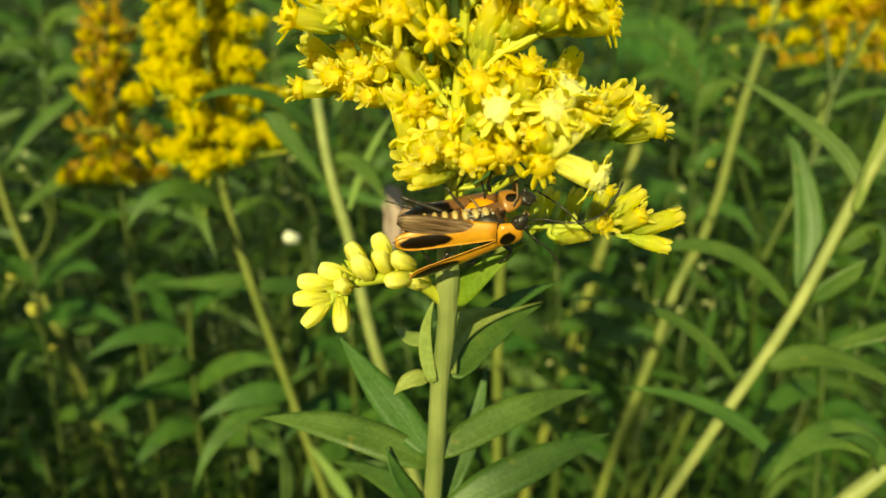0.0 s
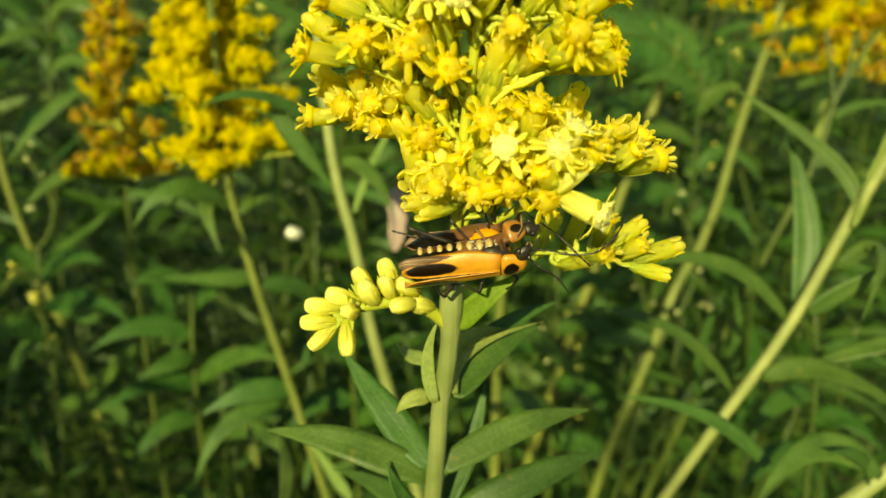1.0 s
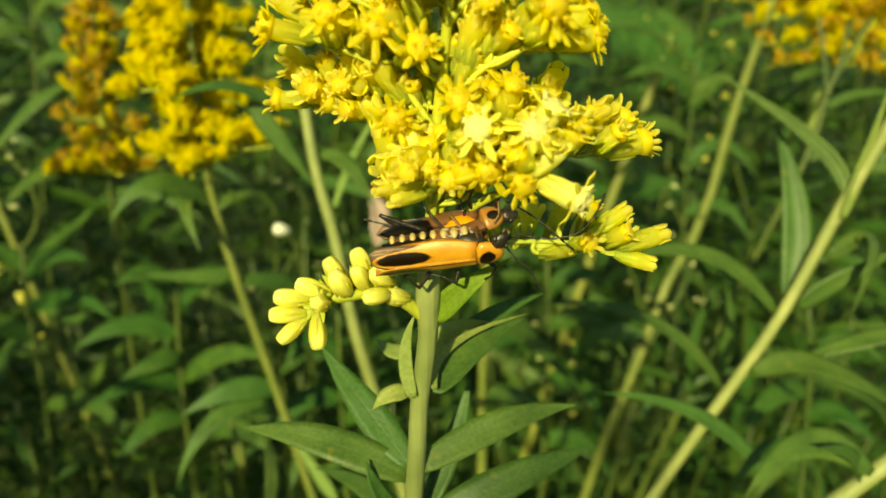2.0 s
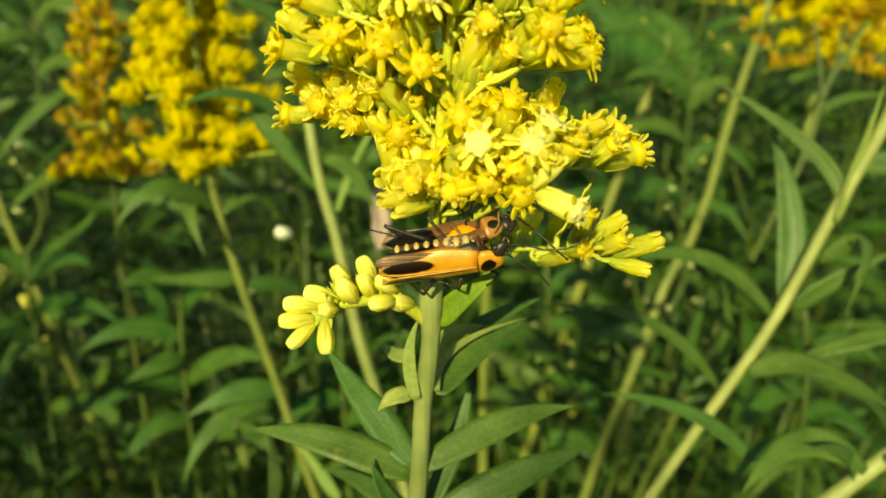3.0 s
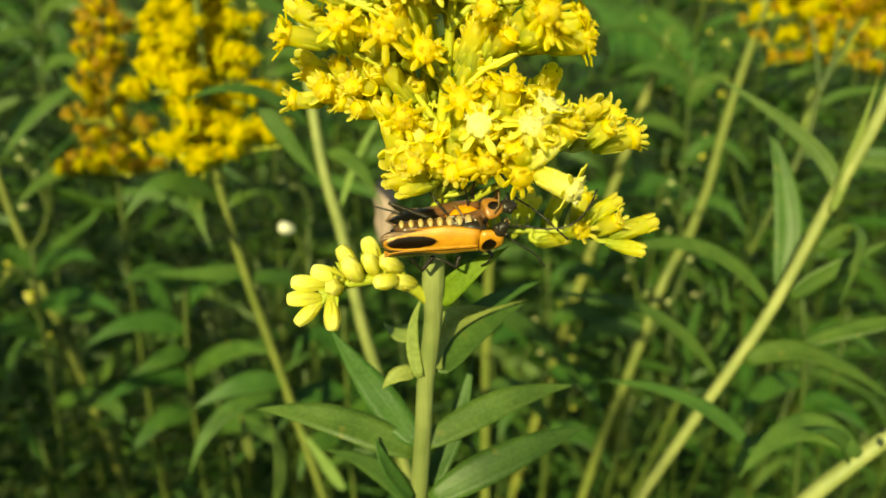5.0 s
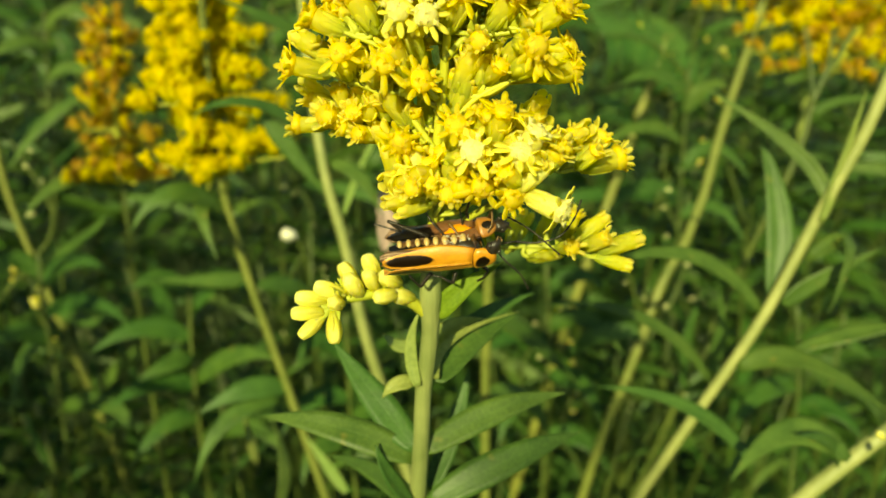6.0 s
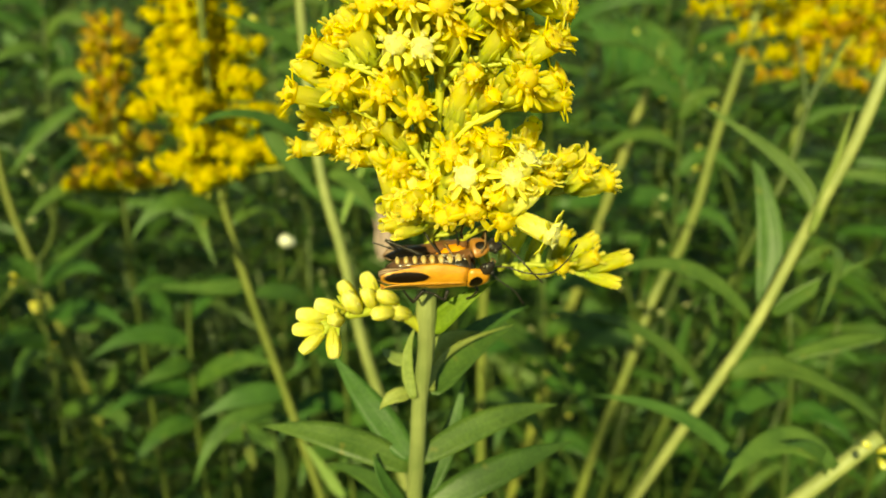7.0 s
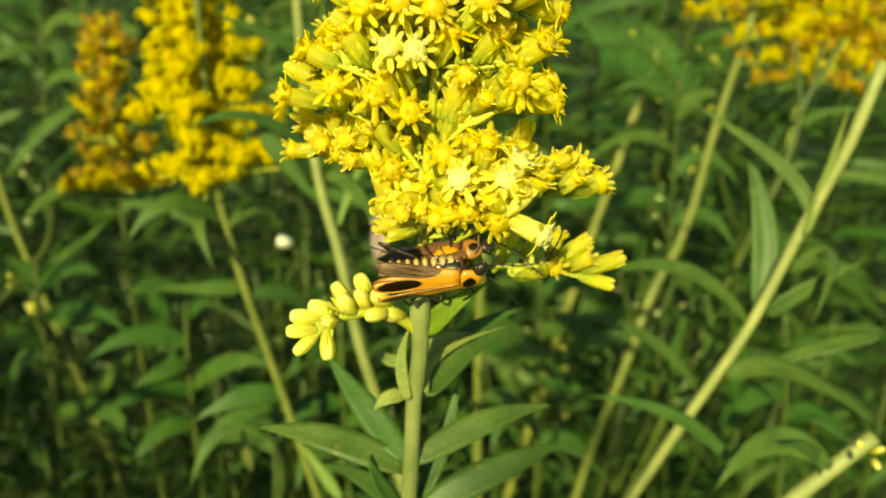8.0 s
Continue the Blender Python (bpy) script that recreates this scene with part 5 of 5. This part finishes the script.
def bud_sprig(points, label, count=9, meshes=BUDS, size=1.0):
    """A thin sprig with a few small round pale buds."""
    low = Vector(points[-1])
    ob = empty("bud_sprig", (low.x, low.y + 0.02, 0), label, "wild plant", "bud sprigs")
    g = Geo()
    path = smooth_path(points, 24)
    tube(g, [*path[::3], Vector((low.x, low.y + 0.015, low.z * 0.5)), Vector((low.x, low.y + 0.02, -0.01))], 0.5 * MM, 0.9 * MM, 6, 40)
    part("stalk", g, STEM_SHADE, ob)
    r = random.Random(int(low.z * 1e4))
    for k in range(count):
        q = path[int(22 * k / count)] + Vector((r.uniform(-1, 1), r.uniform(-1, 1), r.uniform(-1, 1))) * 0.005 * (count > 1)
        place("flower_bud", meshes[k % len(meshes)], ob, toward(q - ob.location, (r.uniform(-1, 1), -0.6, r.uniform(0, 1)), 0, size * r.uniform(0.8, 1.3)))
    return ob


for pts in ([(0.0974, 0.3492, 0.9162), (0.1071, 0.3401, 0.8904), (0.1063, 0.3262, 0.8545)], [(0.1228, 0.3303, 0.9136), (0.1210, 0.3193, 0.8845), (0.1122, 0.3033, 0.8428)],
            [(-0.0740, 0.3364, 0.9241), (-0.0702, 0.3255, 0.8951), (-0.0672, 0.3123, 0.8524)], [(0.0498, 0.2461, 0.8277), (0.0576, 0.2409, 0.8067), (0.0500, 0.2306, 0.7709)], [(-0.1667, 0.2550, 0.8430), (-0.1627, 0.2502, 0.8248), (-0.1518, 0.2445, 0.7950)]):
    bud_sprig(pts, "thin sprig with small pale yellow buds")
# sprigs strewn at random; their cream buds stand for pale blurred flecks
FLECK = bud_geo(36).mesh("cream_bud", [plain_material("cream_bud", (0.40, 0.42, 0.17), (0.58, 0.58, 0.28), 600.0, 0.5)])
sprig = random.Random(91)
for k in range(10):
    x, y = (sprig.uniform(-0.17, -0.03) if k % 2 else sprig.uniform(0.03, 0.14)), sprig.uniform(0.20, 0.31)
    z = 1.0 - (y - 0.02) * sprig.uniform(0.42, 0.95)
    bud_sprig([(x, y, z), (x + sprig.uniform(-0.012, 0.012), y - 0.006, z - 0.025), (x + sprig.uniform(-0.015, 0.015), y - 0.015, z - 0.055)], "thin sprig with small pale cream buds", 5, [FLECK], 0.62)
# white blob on a sprig, added for a bright sunlit spot in the foliage
WHITE_SPOT = bud_geo(35, 1.3).mesh("white_spot", [plain_material("white_spot_surface", (0.68, 0.67, 0.50), (0.84, 0.82, 0.66), 600.0, 0.5)])
bud_sprig([(-0.0469, 0.2174, 0.8780), (-0.0443, 0.2167, 0.8688), (-0.0430, 0.2132, 0.8507)], "thin sprig with a white blob added for a sunlit spot", 1, [WHITE_SPOT], 1.6)
o = origin_of(corner_stem)
for q, way in (((0.0638, 0.0740, 0.9286), (-0.6, -0.3, 0.7)), ((0.0647, 0.0733, 0.9284), (0.3, -0.5, 0.8)), ((0.0650, 0.0728, 0.9276), (-0.2, -0.9, 0.2))):
    place("flower_bud", BUDS[0], corner_stem, toward(Vector(q) - o, way, 0, 0.6), "pale cream bud on a leaning stem")

# broad-leaved shoots in the shade
def shade_shoot(stem, blades, label, material=LEAF_DULL):
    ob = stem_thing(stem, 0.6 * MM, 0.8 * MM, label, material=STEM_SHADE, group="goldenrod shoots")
    for i, (a, b, c, w, roll) in enumerate(blades):
        blade(ob, a, b, c, w, roll, 0.12, material, seed=400 + i)
    return ob


shade_shoot([(-0.0745, 0.1878, 0.8766), (-0.0750, 0.1819, 0.8604), (-0.0739, 0.1731, 0.8373), (-0.0729, 0.1667, 0.8102)], [
    ((-0.0750, 0.1826, 0.8616), (-0.0874, 0.1795, 0.8684), (-0.1010, 0.1707, 0.8651), 9.0, 6), ((-0.0747, 0.1802, 0.8575), (-0.0792, 0.1742, 0.8592), (-0.0883, 0.1675, 0.8575), 8.0, 0),
    ((-0.0743, 0.1767, 0.8475), (-0.0842, 0.1714, 0.8542), (-0.0953, 0.1608, 0.8520), 9.5, 8), ((-0.0739, 0.1731, 0.8373), (-0.0823, 0.1678, 0.8401), (-0.0907, 0.1569, 0.8331), 8.5, 14),
    ((-0.0743, 0.1776, 0.8489), (-0.0602, 0.1770, 0.8600), (-0.0459, 0.1723, 0.8618), 8.5, -8), ((-0.0732, 0.1704, 0.8306), (-0.0574, 0.1678, 0.8401), (-0.0429, 0.1585, 0.8359), 9.0, -10),
    ((-0.0747, 0.1861, 0.8697), (-0.0637, 0.1869, 0.8811), (-0.0519, 0.1791, 0.8776), 9.0, -6), ((-0.0747, 0.1869, 0.8732), (-0.0821, 0.1861, 0.8817), (-0.0906, 0.1794, 0.8802), 8.0, 4)],
    "broad-leaved goldenrod shoot in deep shade")
shade_shoot([(-0.1334, 0.2151, 0.8740), (-0.1323, 0.2067, 0.8553), (-0.1301, 0.1964, 0.8256), (-0.1292, 0.1835, 0.7912)], [
    ((-0.1323, 0.2057, 0.8537), (-0.1150, 0.2031, 0.8612), (-0.0989, 0.1946, 0.8584), 9.0, -4), ((-0.1318, 0.2027, 0.8445), (-0.1397, 0.1997, 0.8513), (-0.1488, 0.1904, 0.8472), 9.5, 6),
    ((-0.1301, 0.1945, 0.8223), (-0.1122, 0.1909, 0.8280), (-0.0969, 0.1809, 0.8227), 10.0, -8),
    ((-0.1328, 0.2114, 0.8655), (-0.1403, 0.2099, 0.8729), (-0.1458, 0.2003, 0.8684), 9.0, 6),
    ((-0.1325, 0.2095, 0.8623), (-0.1209, 0.2107, 0.8724), (-0.1060, 0.2047, 0.8719), 8.5, -4)],
    "goldenrod shoot with wide drooping leaves at the thicket's edge")
shade_shoot([(0.0347, 0.2005, 0.8786), (0.0360, 0.1916, 0.8573), (0.0357, 0.1824, 0.8333), (0.0357, 0.1723, 0.8039)], [
    ((0.0360, 0.1925, 0.8589), (0.0468, 0.1885, 0.8660), (0.0570, 0.1770, 0.8600), 9.0, -8), ((0.0360, 0.1899, 0.8543), (0.0248, 0.1868, 0.8609), (0.0142, 0.1786, 0.8588), 8.5, 8),
    ((0.0359, 0.1862, 0.8439), (0.0455, 0.1799, 0.8470), (0.0510, 0.1685, 0.8393), 9.5, -14), ((0.0359, 0.1833, 0.8349), (0.0253, 0.1787, 0.8390), (0.0195, 0.1674, 0.8313), 9.0, 14),
    ((0.0357, 0.1787, 0.8249), (0.0463, 0.1743, 0.8292), (0.0553, 0.1639, 0.8232), 9.5, -10), ((0.0355, 0.1969, 0.8685), (0.0436, 0.1962, 0.8772), (0.0527, 0.1894, 0.8755), 8.0, -4)],
    "goldenrod shoot with dark lance leaves between the stems")
shade_shoot([(0.0931, 0.1571, 0.8935), (0.0948, 0.1517, 0.8801), (0.0960, 0.1462, 0.8626), (0.0965, 0.1389, 0.8419)], [
    ((0.0948, 0.1517, 0.8801), (0.1007, 0.1497, 0.8886), (0.1067, 0.1422, 0.8876), 7.5, -8), ((0.0955, 0.1497, 0.8727), (0.0838, 0.1443, 0.8754), (0.0744, 0.1350, 0.8713), 7.5, 14),
    ((0.0955, 0.1469, 0.8658), (0.1009, 0.1430, 0.8711), (0.1072, 0.1344, 0.8682), 8.0, -10), ((0.0959, 0.1440, 0.8569), (0.0837, 0.1396, 0.8612), (0.0729, 0.1305, 0.8574), 8.0, 10)],
    "goldenrod shoot with long leaves behind a leaning stem")
shade_shoot([(-0.0249, 0.1680, 0.8824), (-0.0245, 0.1628, 0.8674), (-0.0242, 0.1582, 0.8513), (-0.0232, 0.1514, 0.8277)], [
    ((-0.0245, 0.1636, 0.8687), (-0.0321, 0.1626, 0.8771), (-0.0374, 0.1550, 0.8738), 7.0, 8), ((-0.0242, 0.1598, 0.8581), (-0.0339, 0.1559, 0.8615), (-0.0419, 0.1470, 0.8560), 8.0, 10),
    ((-0.0242, 0.1582, 0.8513), (-0.0159, 0.1552, 0.8582), (-0.0096, 0.1470, 0.8540), 7.5, -10), ((-0.0240, 0.1558, 0.8452), (-0.0329, 0.1513, 0.8475), (-0.0366, 0.1424, 0.8421), 8.0, 14)],
    "dark goldenrod shoot at the foot of the flowers")

shade_shoot([(0.0956, 0.2810, 0.9181), (0.0958, 0.2729, 0.8900), (0.0966, 0.2638, 0.8583), (0.0976, 0.2527, 0.8231)], [
    ((0.0954, 0.2723, 0.8891), (0.0785, 0.2680, 0.8976), (0.0590, 0.2564, 0.8935), 8.5, 8), ((0.0960, 0.2693, 0.8799), (0.1065, 0.2660, 0.8901), (0.1162, 0.2524, 0.8826), 8.5, -8),
    ((0.0961, 0.2666, 0.8692), (0.0775, 0.2601, 0.8759), (0.0619, 0.2467, 0.8687), 9.0, 10), ((0.0965, 0.2640, 0.8607), (0.1079, 0.2582, 0.8686), (0.1164, 0.2438, 0.8597), 9.0, -8),
    ((0.0954, 0.2754, 0.9004), (0.1018, 0.2739, 0.9118), (0.1125, 0.2661, 0.9123), 8.0, -6), ((0.0955, 0.2776, 0.9062), (0.0818, 0.2750, 0.9157), (0.0659, 0.2671, 0.9140), 8.0, 6)],
    "goldenrod shoot with green leaves below the far plume", LEAF)
shade_shoot([(-0.1579, 0.3102, 0.9387), (-0.1587, 0.3030, 0.9162), (-0.1610, 0.2950, 0.8884), (-0.1635, 0.2856, 0.8520)], [
    ((-0.1586, 0.3054, 0.9223), (-0.1449, 0.3017, 0.9319), (-0.1291, 0.2924, 0.9278), 9.0, -6), ((-0.1587, 0.3019, 0.9143), (-0.1650, 0.2961, 0.9204), (-0.1761, 0.2849, 0.9148), 9.5, 6),
    ((-0.1598, 0.2992, 0.9036), (-0.1446, 0.2942, 0.9109), (-0.1283, 0.2819, 0.9037), 9.0, -6), ((-0.1604, 0.2947, 0.8898), (-0.1661, 0.2848, 0.8888), (-0.1710, 0.2701, 0.8772), 9.0, 14),
    ((-0.1580, 0.3067, 0.9286), (-0.1639, 0.3039, 0.9378), (-0.1728, 0.2946, 0.9356), 8.5, 4)],
    "goldenrod shoot with green leaves beside an ageing plume", LEAF)
shade_shoot([(-0.0650, 0.2998, 0.9407), (-0.0649, 0.2931, 0.9190), (-0.0653, 0.2843, 0.8878), (-0.0654, 0.2744, 0.8526)], [
    ((-0.0646, 0.2932, 0.9212), (-0.0538, 0.2904, 0.9304), (-0.0401, 0.2812, 0.9285), 8.0, -6), ((-0.0649, 0.2908, 0.9131), (-0.0540, 0.2840, 0.9173), (-0.0434, 0.2714, 0.9094), 8.5, -8),
    ((-0.0651, 0.2859, 0.8966), (-0.0741, 0.2804, 0.9031), (-0.0807, 0.2700, 0.8991), 8.0, 6)],
    "goldenrod shoot with green leaves behind a pale stem", LEAF)

# ---- the thicket ----
def blade_mesh(seed, material):
    """A spare leaf, 80 mm along +x, arching over."""
    rng = random.Random(seed)
    g = Geo()
    rise = rng.uniform(0.002, 0.013)
    leaf(g, (0, 0, 0), (0.042, rng.uniform(-0.004, 0.004), rise), (0.080, rng.uniform(-0.01, 0.01), rise - rng.uniform(0.002, 0.022)), rng.uniform(0.0085, 0.0125),
         rng.uniform(-12, 12), rng.uniform(0.1, 0.3), 7, 0.0004, 0.08, seed)
    return g.mesh("spare_leaf", [material])


SPARE = [blade_mesh(1000 + k, LEAF_DULL) for k in range(7)] + [blade_mesh(1020 + k, LEAF) for k in range(3)]


def thicket_plant(x, y, height, seed, leaves, reach=1.0, joined=False, bare=0.62):
    """A leafy goldenrod stem without flowers."""
    rng = random.Random(seed)
    ob = empty("goldenrod_shoot", (x, y, 0), "leafy green goldenrod shoot without flowers", "wildflower", "goldenrod shoots")
    lean = Vector((rng.uniform(-0.12, 0.12), rng.uniform(-0.08, 0.10), 0)) * height
    pts = smooth_path([(x, y, -0.02), Vector((x, y, height * 0.5)) + lean * 0.35, Vector((x, y, height)) + lean], 16)
    g = Geo()
    tube(g, pts, 1.7 * MM, 0.6 * MM, 7)
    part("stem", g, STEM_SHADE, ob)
    crown = Geo()
    for i in range(leaves):
        s = 1 - (1 - (i + 0.5) / leaves) * bare
        p = pts[min(16, int(s * 16))].lerp(pts[min(16, int(s * 16) + 1)], s * 16 % 1)
        size = reach * rng.uniform(0.65, 1.1) * (1.0 - (0.55 if bare > 0.5 else 0.2) * max(0.0, (s - 0.8) / 0.2))
        up = rng.uniform(-25, 30) - 40 * max(0.0, (s - 0.86) / 0.14)
        m = Matrix.Translation(p - Vector((x, y, 0))) @ pose(0, 0, 0, 0, 0, i * 137.5 + rng.uniform(-25, 25)) @ pose(0, 0, 0, rng.uniform(-45, 45), up, 0) @ Matrix.Scale(size, 4)
        if joined:
            a, b, c = (Vector((x, y, 0)) + m @ Vector(q) for q in ((0, 0, 0), (0.042, 0, 0.012), (0.08, 0.004, -0.004)))
            leaf(crown, a, b, c, 0.0115 * size, rng.uniform(-30, 30), 0.2, 4, 0.0004, 0.08, seed + i, (0, 0, 1))
        else:
            place("leaf", rng.choice(SPARE), ob, m)
    if joined:
        tagged(part("foliage", crown, LEAF_DULL, ob), kind="stuff")
    return ob


rng = random.Random(77)
spots = []
for k in range(4000):
    x, y = rng.uniform(-0.62, 0.62), rng.uniform(0.285, 0.95)
    if abs(x) > 0.16 + 0.62 * y or any((x - a) ** 2 + (y - b) ** 2 < 0.034 ** 2 for a, b in spots):
        continue
    spots.append((x, y))
    if len(spots) >= 175:
        break
for i, (x, y) in enumerate(spots):
    thicket_plant(x, y, rng.uniform(0.91, 1.09) + 0.20 * min(max(0, y - 0.36), 0.35), 2000 + i, 40 if y < 0.5 else 32, 1.0, y > 0.52)
# taller shoots added unseen towards the sun, to shade the foot of the clump
for i in range(62):
    d, s = rng.uniform(0.28, 0.80), rng.uniform(-0.32, 0.20) if i < 58 else rng.uniform(0.15, 0.5)
    way = Vector((SUN_WAY.x, SUN_WAY.y)).normalized()
    slope = SUN_WAY.z / math.hypot(SUN_WAY.x, SUN_WAY.y)
    x, y = way.x * d - way.y * s, 0.05 + way.y * d + way.x * s
    if (x * x + y * y) ** 0.5 > 0.16:
        thicket_plant(x, y, 0.945 + slope * d + (rng.uniform(-0.24, -0.16) if i < 58 else rng.uniform(-0.18, -0.05)), 4000 + i, 34, 1.1, True, 0.24)
# two leafy shoots added out of view, so their shade dapples the upper plume
for i, (dx, dz, d) in enumerate(((-0.012, 0.989, 0.30), (0.011, 0.994, 0.33))):
    top = Vector((dx, 0.053, dz)) + SUN_WAY * d
    thicket_plant(top.x, top.y, top.z + 0.022, 4300 + i, 22, 0.30, True, 0.018)
# taller shoots added beside the clump, out of sight, to block sun and sky
for i in range(50):
    y = rng.uniform(0.05, 0.44)
    x = -(0.20 + 0.62 * max(y, 0) + rng.uniform(0.0, 0.26))
    thicket_plant(x, y, rng.uniform(0.92, 1.08), 4500 + i, 34, 1.0, True, 0.4)
# leafy shoots out of sight, which shade the foot of the thicket
for i in range(14):
    x, y = rng.uniform(-0.27, -0.135), rng.uniform(-0.05, 0.04)
    thicket_plant(x, y, rng.uniform(0.96, 1.04), 4700 + i, 30, 0.7, True, 0.2)
# low shoots under the flowers
for i in range(64):
    x, y = -0.23 + 0.0073 * i + rng.uniform(-0.01, 0.01), rng.uniform(0.155, 0.30)
    thicket_plant(x, y, 0.868 - 0.58 * (y - 0.19) - rng.uniform(0.0, 0.11), 3000 + i, 24, 0.68)
# the rest of the meadow, out of reach
g = Geo()
rng = random.Random(5)
for k in range(5200):
    a, r = rng.uniform(0, 2 * math.pi), math.sqrt(rng.uniform(0.55 ** 2, 3.2 ** 2))
    x, y = r * math.cos(a), r * math.sin(a)
    if -0.1 < y < 0.95 and abs(x) < 0.2 + 0.65 * y:
        continue
    z = rng.uniform(0.35, 0.90)
    b, ln = rng.uniform(0, 6.28), rng.uniform(0.06, 0.11)
    w = Vector((math.cos(b), math.sin(b), 0))
    p = Vector((x, y, z))
    leaf(g, p, p + w * ln * 0.5 + Vector((0, 0, 0.012)), p + w * ln + Vector((0, 0, -0.01)), rng.uniform(0.011, 0.018), rng.uniform(-20, 20), 0.15, 3, 0.0005, 0.05, k)
tagged(part("meadow_leaves", g, LEAF_DULL), "dense dark green goldenrod foliage of the meadow", "foliage", kind="stuff")
g = Geo()
for k in range(170):
    a, r = rng.uniform(0, 2 * math.pi), math.sqrt(rng.uniform(0.6 ** 2, 3.2 ** 2))
    x, y = r * math.cos(a), r * math.sin(a)
    if -0.1 < y < 0.95 and abs(x) < 0.2 + 0.65 * y:
        continue
    tube(g, [(x, y, -0.02), (x + rng.uniform(-0.04, 0.04), y + rng.uniform(-0.04, 0.04), rng.uniform(0.7, 0.88))], 0.0028, 0.0014, 5)
tagged(part("meadow_stems", g, STEM_FAR), "yellow-green goldenrod stems of the meadow", "foliage", kind="stuff")
# the ground
g = Geo()
n = 40
span = [-400, -60, -12, -4] + [-2.5 + 5 * i / n for i in range(n + 1)] + [4, 12, 60, 400]
k = len(span)
g.add([(x, y, 0.012 * noise.noise(Vector((x * 2.3, y * 2.3, 0))) if abs(x) < 4 and abs(y) < 4 else 0.0) for y in span for x in span],
      [(j * k + i, j * k + i + 1, (j + 1) * k + i + 1, (j + 1) * k + i) for j in range(k - 1) for i in range(k - 1)])
tagged(part("ground", g, EARTH), "dark earth with moss and litter under the plants", "ground", kind="structure")



# ---- what moves ----
SWAY = [
    (0, -0.00025, 0.00006, -0.00024),
    (0.5, -0.00006, 0.00003, -0.00003),
    (1, -0.00078, -0.00052, 0.00016),
    (1.5, 0.00073, 0.00004, -0.00019),
    (3, 0.00063, 0.00031, -0.00023),
    (3.5, 0.00002, -0.00007, -0.00000),
    (4, 0.00010, -0.00023, 0.00013),
    (4.5, 0.00031, 0.00011, -0.00006),
    (6, -0.00013, -0.00009, 0.00021),
    (6.5, 0.00004, -0.00024, 0.00006),
    (7, 0.00005, 0.00036, -0.00007),
    (7.5, -0.00008, 0.00007, 0.00019),
    (8, -0.00017, 0.00020, 0.00006),
]


def sway_pose(dx, dy, dz):
    """The front plant leaning about its root, so that its flowers shift by dx, dy."""
    h = 0.965
    return pose(0, 0, dz) @ Matrix.Translation(BASE) @ pose(0, 0, 0, -math.degrees(dy / h), math.degrees(dx / h), 0) @ Matrix.Translation(-BASE)


def sway_at(t):
    times = [r[0] for r in SWAY]
    return sway_pose(*(float(np.interp(t, times, [r[k] for r in SWAY])) for k in (1, 2, 3)))


def motions():
    walk(near_plant, [(t, sway_pose(x, y, z) @ Matrix.Translation(BASE)) for t, x, y, z in SWAY])
    beetle_motions()


motions()
